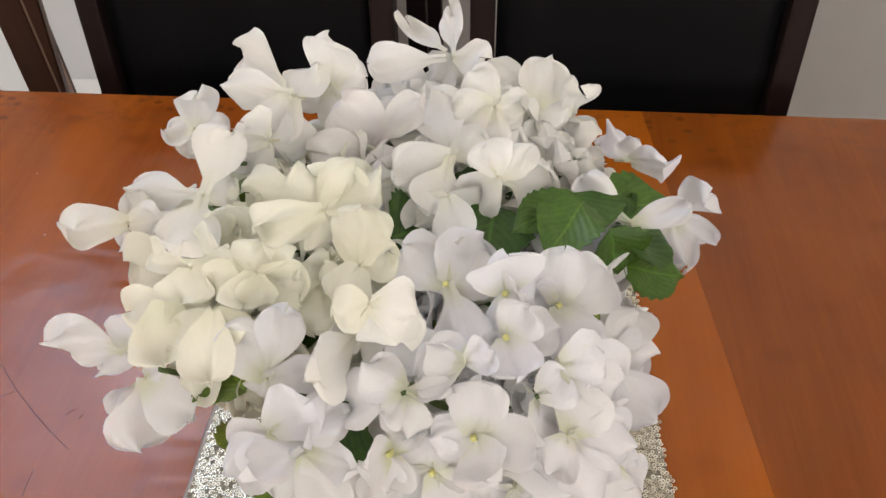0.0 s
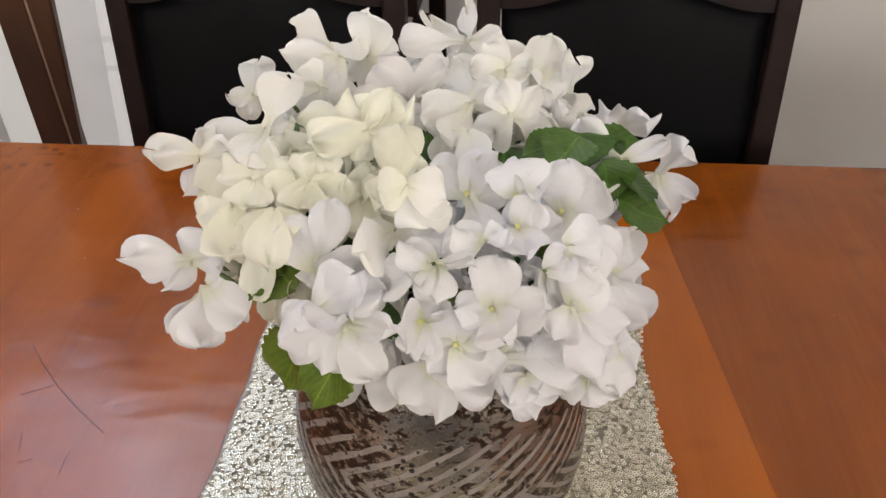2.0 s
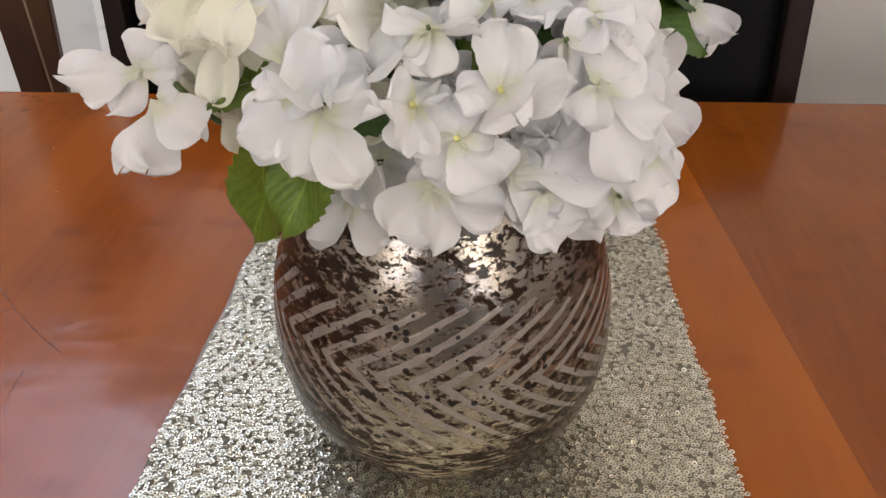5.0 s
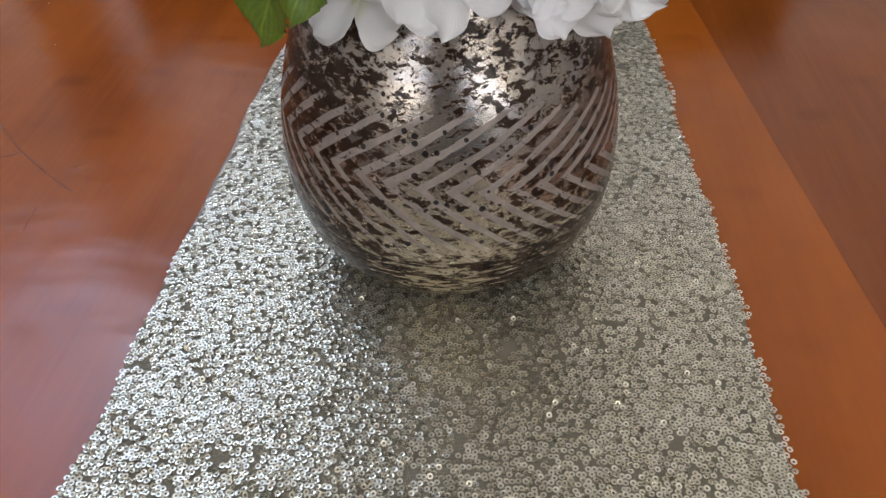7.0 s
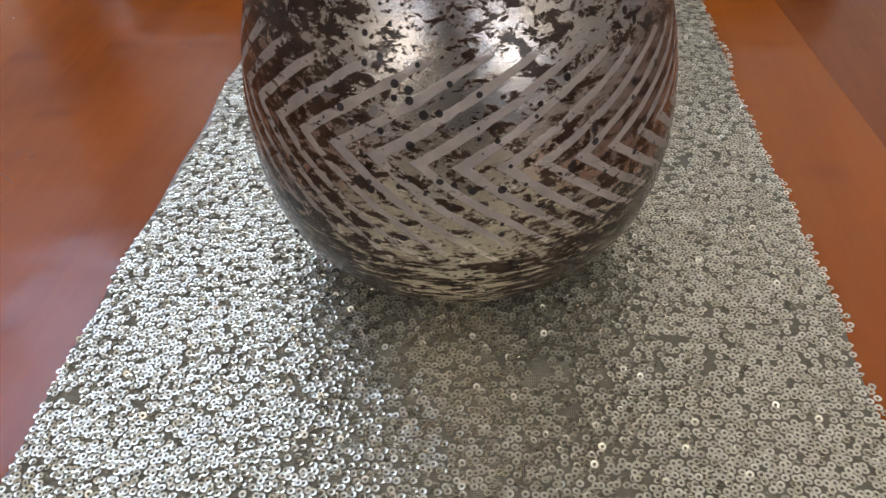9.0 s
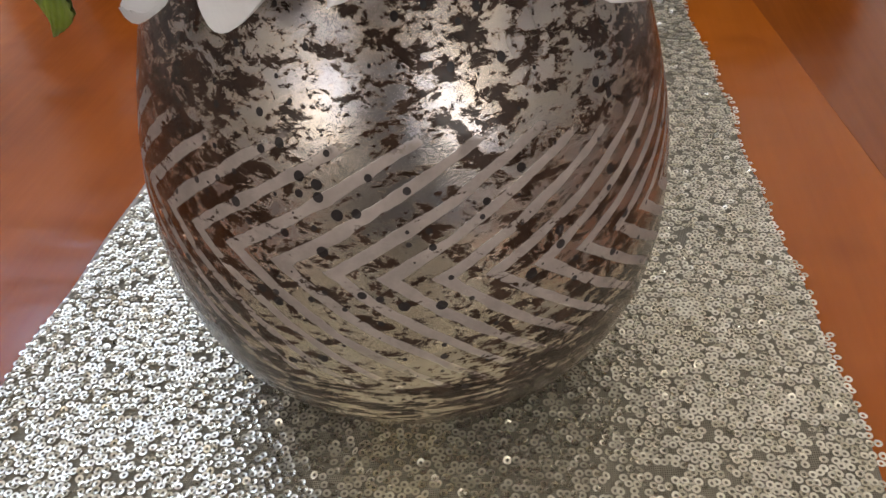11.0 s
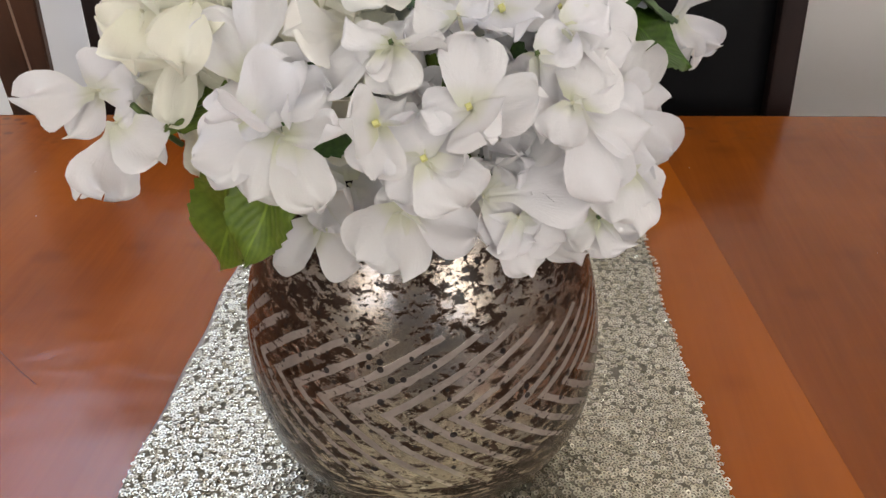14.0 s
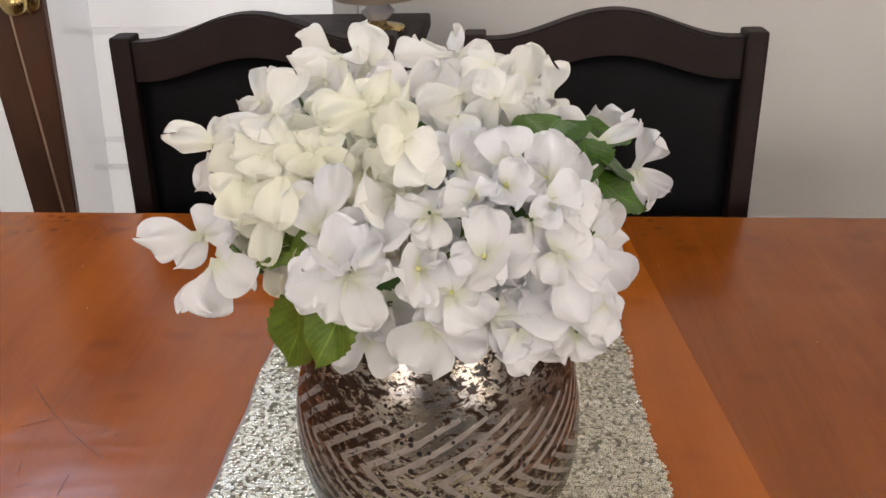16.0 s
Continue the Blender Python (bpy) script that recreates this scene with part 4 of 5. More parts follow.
fl = heart(white, (0.043, -0.065, 1.020), (-0.01, -0.73, 0.68), "yellow")
petal(fl, (0.048, -0.081, 1.015), (-0.10, -0.31, 0.95), 0.022, "white")
petal(fl, (0.062, -0.059, 1.019), (0.23, -0.65, 0.72), 0.020, "white")
petal(fl, (0.051, -0.060, 1.031), (-0.20, -0.82, 0.54), 0.019, "white")
petal(fl, (0.038, -0.067, 1.015), (-0.22, -0.84, 0.50), 0.012, "white")
fl = heart(white, (0.063, -0.043, 1.014), (0.11, -0.67, 0.73), "yellow")
petal(fl, (0.063, -0.033, 1.037), (-0.02, -0.92, 0.39), 0.021, "white")
petal(fl, (0.083, -0.037, 1.027), (0.03, -0.91, 0.41), 0.027, "white")
petal(fl, (0.074, -0.063, 1.009), (-0.03, -0.29, 0.96), 0.025, "white")
petal(fl, (0.052, -0.039, 1.017), (-0.12, -0.74, 0.66), 0.018, "white")
fl = heart(white, (0.063, -0.075, 1.018), (0.06, -0.76, 0.65), "pale")
petal(fl, (0.085, -0.069, 1.007), (0.48, -0.66, 0.57), 0.025, "white")
petal(fl, (0.067, -0.080, 1.007), (-0.05, -0.93, 0.38), 0.022, "white")
petal(fl, (0.078, -0.070, 1.019), (0.09, -0.49, 0.87), 0.020, "white")
fl = heart(white, (0.008, -0.090, 1.017), (-0.11, -0.78, 0.62), "green")
petal(fl, (-0.020, -0.086, 1.002), (-0.48, -0.35, 0.81), 0.023, "white")
petal(fl, (-0.008, -0.083, 1.020), (0.03, -0.35, 0.94), 0.021, "white")
petal(fl, (0.025, -0.089, 1.018), (-0.06, -0.26, 0.96), 0.012, "white")
petal(fl, (0.009, -0.099, 1.003), (-0.11, -0.85, 0.52), 0.020, "white")
petal(fl, (-0.002, -0.092, 1.010), (-0.46, -0.48, 0.75), 0.022, "white")
fl = heart(white, (0.029, -0.080, 1.023), (-0.06, -0.76, 0.65), "pale")
petal(fl, (0.001, -0.064, 1.011), (-0.43, -0.09, 0.90), 0.022, "white")
petal(fl, (0.010, -0.081, 1.018), (-0.23, -0.32, 0.92), 0.022, "white")
petal(fl, (0.038, -0.076, 1.022), (0.17, -0.23, 0.96), 0.016, "white")
petal(fl, (0.016, -0.074, 1.025), (-0.03, -0.39, 0.92), 0.020, "white")
fl = heart(white, (-0.030, -0.099, 0.989), (-0.19, -0.81, 0.56), "pale")
petal(fl, (-0.059, -0.105, 0.980), (-0.02, -0.80, 0.60), 0.025, "white")
petal(fl, (-0.020, -0.114, 0.967), (-0.00, -0.82, 0.57), 0.022, "white")
petal(fl, (-0.008, -0.111, 0.997), (-0.54, -0.68, 0.49), 0.014, "white")
petal(fl, (-0.043, -0.119, 1.009), (0.63, 0.30, 0.72), 0.020, "white")
petal(fl, (-0.041, -0.108, 0.969), (0.03, -0.92, 0.40), 0.022, "white")
fl = heart(white, (-0.044, -0.094, 0.992), (-0.21, -0.79, 0.57), "pale")
petal(fl, (-0.027, -0.094, 1.015), (-0.40, -0.87, 0.28), 0.025, "white")
petal(fl, (-0.015, -0.094, 1.006), (-0.30, -0.75, 0.59), 0.020, "white")
petal(fl, (-0.029, -0.103, 0.995), (-0.29, -0.16, 0.94), 0.020, "white")
petal(fl, (-0.059, -0.095, 0.984), (-0.20, -0.83, 0.52), 0.018, "white")
fl = heart(white, (-0.048, -0.076, 1.000), (-0.25, -0.76, 0.60), "pale")
petal(fl, (-0.063, -0.068, 1.021), (0.47, -0.67, 0.57), 0.021, "white")
petal(fl, (-0.038, -0.068, 1.033), (-0.12, -0.96, 0.26), 0.019, "white")
petal(fl, (-0.056, -0.075, 0.995), (-0.40, -0.83, 0.39), 0.018, "white")
petal(fl, (-0.024, -0.076, 1.007), (-0.15, -0.84, 0.53), 0.018, "white")
# loose cream head
fl = heart(cream, (-0.013, -0.059, 1.012), (0.36, -0.76, 0.54), "pale")
petal(fl, (-0.022, -0.093, 1.022), (0.87, -0.10, 0.47), 0.027, "ivory")
petal(fl, (-0.001, -0.060, 1.000), (0.45, -0.77, 0.45), 0.020, "ivory")
petal(fl, (-0.023, -0.063, 1.010), (0.18, -0.80, 0.57), 0.018, "ivory")
# front head
fl = heart(white, (0.088, -0.042, 0.979), (0.35, -0.74, 0.58), "pale")
petal(fl, (0.108, -0.032, 0.976), (0.46, -0.72, 0.52), 0.027, "white")
petal(fl, (0.108, -0.057, 0.960), (0.19, -0.67, 0.72), 0.026, "white")
petal(fl, (0.101, -0.024, 0.991), (0.35, -0.67, 0.65), 0.022, "white")
petal(fl, (0.091, -0.052, 0.962), (0.12, -0.86, 0.49), 0.022, "white")
fl = heart(white, (0.067, -0.091, 0.997), (0.07, -0.81, 0.58), "pale")
petal(fl, (0.078, -0.076, 1.005), (0.17, -0.56, 0.81), 0.027, "white")
petal(fl, (0.092, -0.082, 0.985), (0.49, -0.78, 0.39), 0.026, "white")
petal(fl, (0.082, -0.094, 0.964), (0.13, -0.98, 0.15), 0.025, "white")
petal(fl, (0.062, -0.098, 0.985), (-0.25, -0.80, 0.55), 0.018, "white")
fl = heart(white, (0.079, -0.085, 0.950), (0.17, -0.90, 0.40), "green")
petal(fl, (0.093, -0.080, 0.951), (0.22, -0.72, 0.66), 0.024, "white")
petal(fl, (0.078, -0.090, 0.935), (-0.05, -0.95, 0.32), 0.023, "white")
petal(fl, (0.067, -0.087, 0.945), (-0.12, -0.76, 0.64), 0.018, "white")
petal(fl, (0.091, -0.086, 0.939), (0.41, -0.78, 0.48), 0.020, "white")
fl = heart(white, (0.037, -0.085, 0.958), (-0.04, -0.91, 0.42), "pale")
petal(fl, (0.063, -0.075, 0.978), (0.02, -0.90, 0.44), 0.027, "white")
petal(fl, (0.077, -0.083, 0.961), (-0.03, -0.69, 0.72), 0.028, "white")
petal(fl, (0.055, -0.091, 0.941), (0.29, -0.75, 0.59), 0.020, "white")
petal(fl, (0.042, -0.078, 0.968), (0.26, -0.86, 0.44), 0.020, "white")
fl = heart(white, (0.055, -0.084, 1.011), (0.03, -0.78, 0.62), "green")
petal(fl, (0.066, -0.072, 0.989), (0.65, -0.76, -0.06), 0.015, "white")
petal(fl, (0.065, -0.084, 0.988), (0.43, -0.88, 0.18), 0.021, "white")
petal(fl, (0.050, -0.079, 0.997), (-0.68, -0.73, -0.09), 0.015, "white")
petal(fl, (0.067, -0.078, 1.015), (0.10, -0.68, 0.73), 0.018, "white")
fl = heart(white, (0.008, -0.090, 0.955), (-0.17, -0.89, 0.43), "pale")
petal(fl, (0.010, -0.100, 0.931), (-0.14, -0.92, 0.37), 0.022, "white")
petal(fl, (-0.010, -0.094, 0.936), (-0.16, -0.93, 0.33), 0.027, "white")
petal(fl, (0.035, -0.097, 0.946), (0.03, -0.74, 0.67), 0.021, "white")
petal(fl, (0.001, -0.083, 0.962), (-0.25, -0.80, 0.54), 0.018, "white")
fl = heart(white, (0.050, -0.088, 0.951), (0.03, -0.92, 0.39), "pale")
petal(fl, (0.054, -0.095, 0.930), (0.35, -0.87, 0.34), 0.023, "white")
petal(fl, (0.065, -0.090, 0.941), (0.31, -0.74, 0.59), 0.020, "white")
petal(fl, (0.040, -0.091, 0.940), (-0.22, -0.88, 0.42), 0.019, "white")
fl = heart(white, (0.088, -0.085, 0.969), (0.18, -0.85, 0.49), "pale")
petal(fl, (0.097, -0.087, 0.959), (0.14, -0.95, 0.29), 0.020, "white")
petal(fl, (0.097, -0.081, 0.970), (0.40, -0.84, 0.37), 0.022, "white")
petal(fl, (0.083, -0.093, 0.953), (0.07, -0.90, 0.43), 0.020, "white")
petal(fl, (0.093, -0.094, 0.948), (-0.12, -0.93, 0.36), 0.018, "white")
# loose cream head
fl = heart(cream, (-0.028, -0.032, 1.049), (0.30, -0.66, 0.69), "pale")
petal(fl, (-0.066, -0.016, 1.043), (-0.41, -0.77, 0.49), 0.025, "cream_ruffled")
petal(fl, (-0.036, -0.017, 1.057), (-0.01, -0.46, 0.89), 0.028, "cream_ruffled")
petal(fl, (-0.011, -0.013, 1.051), (0.42, -0.43, 0.80), 0.025, "cream_ruffled")
petal(fl, (-0.037, -0.034, 1.039), (0.10, -0.99, 0.09), 0.024, "cream_ruffled")
petal(fl, (-0.052, -0.044, 1.046), (0.34, -0.82, 0.45), 0.021, "cream_ruffled")
petal(fl, (-0.017, -0.016, 1.058), (0.25, -0.56, 0.79), 0.022, "cream_ruffled")
fl = heart(cream, (-0.014, -0.043, 1.031), (0.36, -0.70, 0.62), "pale")
petal(fl, (-0.015, -0.029, 1.050), (0.24, -0.80, 0.55), 0.025, "cream_ruffled")
petal(fl, (-0.050, -0.025, 1.020), (-0.49, -0.75, 0.44), 0.023, "cream_ruffled")
petal(fl, (-0.001, -0.034, 1.030), (0.53, -0.75, 0.39), 0.022, "cream_ruffled")
petal(fl, (-0.021, -0.057, 1.023), (0.34, -0.59, 0.74), 0.023, "cream_ruffled")
fl = heart(cream, (-0.004, -0.076, 1.047), (0.31, -0.75, 0.58), "pale")
petal(fl, (0.003, -0.069, 1.025), (0.51, -0.83, 0.22), 0.023, "ivory")
petal(fl, (0.012, -0.072, 1.040), (0.35, -0.87, 0.34), 0.022, "ivory")
petal(fl, (-0.016, -0.079, 1.046), (0.14, -0.77, 0.62), 0.020, "cream")
fl = heart(cream, (-0.081, -0.046, 1.028), (0.05, -0.75, 0.66), "pale")
petal(fl, (-0.117, -0.026, 1.012), (-0.57, -0.68, 0.47), 0.028, "cream")
petal(fl, (-0.065, -0.047, 1.042), (-0.26, -0.94, 0.21), 0.027, "cream")
petal(fl, (-0.081, -0.058, 1.020), (0.28, -0.55, 0.78), 0.024, "cream")
petal(fl, (-0.095, -0.037, 1.036), (0.12, -0.56, 0.82), 0.024, "cream")
fl = heart(cream, (-0.054, -0.048, 1.030), (0.19, -0.74, 0.65), "pale")
petal(fl, (-0.070, -0.056, 1.022), (0.10, -0.78, 0.62), 0.026, "cream")
petal(fl, (-0.039, -0.048, 1.016), (0.36, -0.83, 0.42), 0.026, "cream")
petal(fl, (-0.053, -0.038, 1.038), (0.41, -0.60, 0.69), 0.024, "cream")
petal(fl, (-0.057, -0.055, 1.019), (0.32, -0.82, 0.48), 0.022, "cream")
fl = heart(cream, (-0.031, -0.043, 1.019), (0.32, -0.72, 0.61), "pale")
petal(fl, (-0.031, -0.062, 1.014), (0.22, -0.24, 0.94), 0.022, "cream")
petal(fl, (-0.046, -0.053, 1.012), (0.37, -0.84, 0.39), 0.020, "cream")
petal(fl, (-0.013, -0.041, 1.009), (0.29, -0.89, 0.35), 0.020, "cream")
petal(fl, (-0.039, -0.039, 1.025), (0.13, -0.72, 0.68), 0.022, "cream")
fl = heart(cream, (-0.091, -0.054, 1.018), (0.00, -0.79, 0.61), "pale")
petal(fl, (-0.088, -0.072, 1.000), (0.20, -0.66, 0.72), 0.027, "cream")
petal(fl, (-0.105, -0.059, 1.013), (0.10, -0.79, 0.61), 0.022, "cream")
petal(fl, (-0.074, -0.055, 1.012), (0.12, -0.78, 0.62), 0.020, "cream")
fl = heart(cream, (-0.068, -0.062, 1.023), (0.13, -0.79, 0.60), "pale")
petal(fl, (-0.088, -0.065, 1.005), (-0.09, -0.96, 0.25), 0.013, "cream")
petal(fl, (-0.069, -0.085, 1.007), (0.10, -0.58, 0.81), 0.020, "cream")
petal(fl, (-0.060, -0.068, 1.012), (0.27, -0.81, 0.52), 0.020, "cream")
petal(fl, (-0.083, -0.069, 0.980), (0.24, -0.97, 0.07), 0.017, "cream")
fl = heart(cream, (-0.082, -0.016, 1.040), (0.04, -0.62, 0.78), "pale")
petal(fl, (-0.080, -0.047, 1.039), (0.22, -0.04, 0.97), 0.025, "ivory")
petal(fl, (-0.074, 0.003, 1.061), (-0.02, -0.74, 0.68), 0.026, "ivory")
petal(fl, (-0.119, -0.001, 1.028), (-0.45, -0.54, 0.71), 0.019, "ivory")
petal(fl, (-0.071, -0.010, 1.042), (0.32, -0.71, 0.63), 0.020, "ivory")
fl = heart(cream, (-0.118, -0.018, 1.024), (-0.16, -0.68, 0.72), "pale")
petal(fl, (-0.134, -0.034, 1.037), (0.79, -0.51, 0.34), 0.018, "ivory_ruffled")
petal(fl, (-0.138, 0.002, 0.987), (-0.63, -0.77, -0.09), 0.017, "ivory_ruffled")
petal(fl, (-0.115, -0.008, 1.034), (0.55, -0.67, 0.50), 0.014, "ivory_ruffled")
petal(fl, (-0.100, -0.023, 1.031), (-0.40, -0.80, 0.45), 0.018, "ivory_ruffled")
fl = heart(cream, (-0.106, 0.041, 1.030), (-0.10, -0.40, 0.91), "pale")
petal(fl, (-0.101, 0.041, 1.051), (0.18, -0.98, -0.03), 0.018, "ivory")
petal(fl, (-0.120, 0.038, 1.028), (-0.02, -0.67, 0.74), 0.018, "ivory")
petal(fl, (-0.091, 0.043, 1.027), (0.22, -0.89, 0.41), 0.018, "ivory")
petal(fl, (-0.108, 0.030, 1.023), (0.26, -0.57, 0.78), 0.014, "ivory")
fl = heart(cream, (-0.115, -0.057, 0.988), (-0.12, -0.87, 0.48), "pale")
petal(fl, (-0.152, -0.046, 0.976), (-0.36, -0.76, 0.54), 0.025, "white")
petal(fl, (-0.110, -0.049, 1.001), (0.38, -0.84, 0.38), 0.024, "white")
petal(fl, (-0.134, -0.051, 0.968), (-0.42, -0.90, 0.13), 0.017, "white")
petal(fl, (-0.099, -0.056, 0.989), (0.02, -0.89, 0.45), 0.018, "white")
fl = heart(cream, (-0.108, -0.063, 0.977), (-0.09, -0.90, 0.42), "pale")
petal(fl, (-0.086, -0.075, 0.966), (-0.07, -0.74, 0.67), 0.025, "white")
petal(fl, (-0.111, -0.083, 0.954), (0.42, -0.71, 0.57), 0.027, "white")
petal(fl, (-0.137, -0.056, 0.940), (-0.16, -0.99, -0.05), 0.015, "white")
petal(fl, (-0.100, -0.059, 0.982), (-0.15, -0.65, 0.75), 0.016, "white")
# head at the back, and the sprays beside it
fl = heart(back, (-0.052, 0.029, 1.059), (-0.19, -0.75, 0.64), "pale")
petal(fl, (-0.082, 0.062, 1.064), (-0.47, -0.53, 0.71), 0.025, "ivory")
petal(fl, (-0.083, 0.039, 1.056), (-0.30, -0.69, 0.66), 0.019, "ivory")
petal(fl, (-0.048, 0.054, 1.054), (0.52, 0.08, 0.85), 0.020, "ivory")
petal(fl, (-0.061, 0.021, 1.044), (-0.11, -0.85, 0.51), 0.022, "ivory")
fl = heart(back, (-0.042, 0.053, 1.049), (-0.24, -0.67, 0.71), "pale")
petal(fl, (-0.037, 0.054, 1.075), (0.10, -0.99, 0.00), 0.025, "ivory")
petal(fl, (-0.025, 0.057, 1.051), (0.13, -0.83, 0.54), 0.019, "ivory")
petal(fl, (-0.060, 0.055, 1.042), (-0.27, -0.86, 0.43), 0.020, "ivory")
petal(fl, (-0.036, 0.041, 1.037), (-0.05, -0.72, 0.69), 0.020, "ivory")
fl = heart(back, (-0.057, 0.003, 1.054), (-0.15, -0.81, 0.57), "pale")
petal(fl, (-0.069, 0.010, 1.058), (-0.32, -0.77, 0.55), 0.022, "ivory")
petal(fl, (-0.075, 0.011, 1.035), (-0.41, -0.91, -0.03), 0.022, "ivory")
petal(fl, (-0.048, 0.027, 1.039), (0.95, -0.30, 0.08), 0.024, "ivory")
petal(fl, (-0.065, 0.018, 1.027), (-0.25, -0.88, -0.42), 0.020, "ivory")
fl = heart(back, (-0.021, 0.035, 1.027), (-0.21, -0.74, 0.64), "pale")
petal(fl, (-0.031, 0.032, 1.053), (0.39, -0.92, 0.06), 0.027, "pink")
petal(fl, (-0.038, 0.012, 1.040), (0.84, -0.50, 0.22), 0.021, "pink")
petal(fl, (0.002, 0.036, 1.057), (-0.14, -0.98, 0.15), 0.017, "pink")
petal(fl, (-0.012, 0.017, 1.028), (-0.48, -0.13, 0.87), 0.019, "pink")
fl = heart(back, (0.013, 0.081, 1.048), (0.06, -0.48, 0.87), "pale")
petal(fl, (0.007, 0.118, 1.058), (-0.07, -0.27, 0.96), 0.013, "ivory")
petal(fl, (-0.012, 0.119, 1.043), (-0.54, -0.24, 0.81), 0.013, "ivory")
petal(fl, (-0.024, 0.062, 1.054), (0.45, -0.69, 0.57), 0.019, "ivory")
petal(fl, (0.029, 0.072, 1.052), (-0.49, -0.64, 0.59), 0.018, "ivory")
petal(fl, (0.002, 0.084, 1.031), (-0.36, -0.92, 0.11), 0.022, "ivory")
fl = heart(back, (0.052, 0.063, 1.033), (0.37, -0.58, 0.73), "pale")
petal(fl, (0.059, 0.070, 1.057), (-0.05, -0.96, 0.27), 0.025, "ivory")
petal(fl, (0.027, 0.079, 1.046), (-0.16, -0.77, 0.61), 0.025, "ivory")
petal(fl, (0.069, 0.065, 1.023), (0.34, -0.82, 0.46), 0.020, "ivory")
petal(fl, (0.039, 0.044, 1.021), (0.16, -0.59, 0.80), 0.022, "ivory")
fl = heart(back, (0.017, 0.015, 1.041), (0.07, -0.78, 0.62), "pale")
petal(fl, (0.006, 0.050, 1.049), (-0.20, -0.27, 0.94), 0.025, "ivory")
petal(fl, (0.031, 0.024, 1.045), (0.43, -0.84, 0.33), 0.023, "ivory")
petal(fl, (0.011, -0.012, 1.032), (0.20, -0.36, 0.91), 0.025, "ivory")
petal(fl, (-0.008, 0.009, 1.036), (0.24, -0.97, 0.08), 0.024, "ivory")
fl = heart(back, (0.034, 0.041, 1.048), (0.18, -0.68, 0.71), "pale")
petal(fl, (0.021, 0.052, 1.059), (-0.13, -0.76, 0.63), 0.022, "ivory_ruffled")
petal(fl, (0.047, 0.042, 1.045), (0.12, -0.96, 0.27), 0.020, "ivory_ruffled")
petal(fl, (0.029, 0.029, 1.034), (0.12, -0.75, 0.65), 0.024, "ivory_ruffled")
petal(fl, (0.016, 0.037, 1.046), (0.13, -0.87, 0.47), 0.022, "ivory_ruffled")
fl = heart(back, (0.037, -0.003, 1.045), (0.14, -0.82, 0.56), "pale")
petal(fl, (0.064, 0.017, 1.019), (0.70, -0.68, 0.23), 0.027, "ivory_ruffled")
petal(fl, (0.027, 0.008, 1.024), (-0.55, -0.82, -0.17), 0.022, "ivory_ruffled")
petal(fl, (0.046, 0.011, 1.051), (0.46, -0.61, 0.65), 0.020, "ivory_ruffled")
petal(fl, (0.032, 0.006, 1.056), (0.10, -0.74, 0.66), 0.020, "ivory_ruffled")
fl = heart(back, (0.071, 0.086, 1.010), (0.57, -0.51, 0.64), "pale")
petal(fl, (0.075, 0.056, 1.047), (0.43, -0.67, -0.60), 0.021, "ivory_ruffled")
petal(fl, (0.086, 0.076, 1.008), (-0.45, -0.70, 0.55), 0.013, "ivory_ruffled")
petal(fl, (0.077, 0.040, 1.020), (0.03, 0.22, 0.98), 0.019, "ivory_ruffled")
petal(fl, (0.064, 0.101, 1.025), (-0.08, -0.74, 0.66), 0.018, "ivory_ruffled")
fl = heart(back, (0.054, 0.053, 1.024), (0.39, -0.64, 0.66), "pale")
petal(fl, (0.069, 0.051, 1.010), (0.19, -0.92, 0.34), 0.022, "ivory")
petal(fl, (0.044, 0.028, 1.014), (0.30, -0.48, 0.83), 0.022, "ivory")
petal(fl, (0.047, 0.054, 1.027), (0.03, -0.83, 0.55), 0.022, "ivory")
fl = heart(back, (-0.004, 0.011, 1.032), (-0.05, -0.82, 0.58), "pale")
petal(fl, (-0.007, 0.000, 1.013), (-0.06, -0.86, 0.51), 0.025, "ivory")
petal(fl, (0.001, 0.037, 0.998), (0.44, -0.75, -0.50), 0.020, "ivory")
petal(fl, (-0.019, 0.008, 1.023), (0.15, -0.99, 0.04), 0.020, "ivory")
fl = heart(back, (0.017, -0.006, 1.036), (0.07, -0.84, 0.54), "pale")
petal(fl, (0.024, -0.027, 1.027), (-0.36, -0.48, 0.80), 0.020, "ivory")
petal(fl, (0.004, -0.006, 1.018), (-0.36, -0.91, 0.22), 0.020, "ivory")
petal(fl, (0.032, 0.005, 1.020), (0.67, -0.73, 0.09), 0.018, "ivory")
fl = heart(back, (0.094, 0.000, 1.019), (0.31, -0.82, 0.48), "pale")
petal(fl, (0.071, 0.014, 1.032), (-0.17, -0.81, 0.56), 0.017, "white_ruffled")
petal(fl, (0.086, 0.002, 1.007), (-0.33, -0.94, 0.12), 0.018, "white_ruffled")
petal(fl, (0.117, 0.002, 1.030), (-0.22, -0.78, 0.59), 0.013, "white_ruffled")
petal(fl, (0.101, 0.024, 0.979), (0.21, -0.86, -0.46), 0.019, "white_ruffled")
fl = heart(back, (0.124, 0.046, 0.984), (0.51, -0.76, 0.40), "pale")
petal(fl, (0.133, 0.034, 1.012), (-0.33, -0.90, -0.28), 0.022, "white_ruffled")
petal(fl, (0.146, 0.041, 0.971), (0.13, -0.84, 0.52), 0.014, "white_ruffled")
petal(fl, (0.129, 0.020, 0.973), (0.08, -0.39, 0.92), 0.018, "white_ruffled")
petal(fl, (0.112, 0.038, 0.972), (0.17, -0.87, 0.46), 0.015, "white_ruffled")
fl = heart(back, (0.100, 0.057, 1.008), (0.52, -0.69, 0.51), "pale")
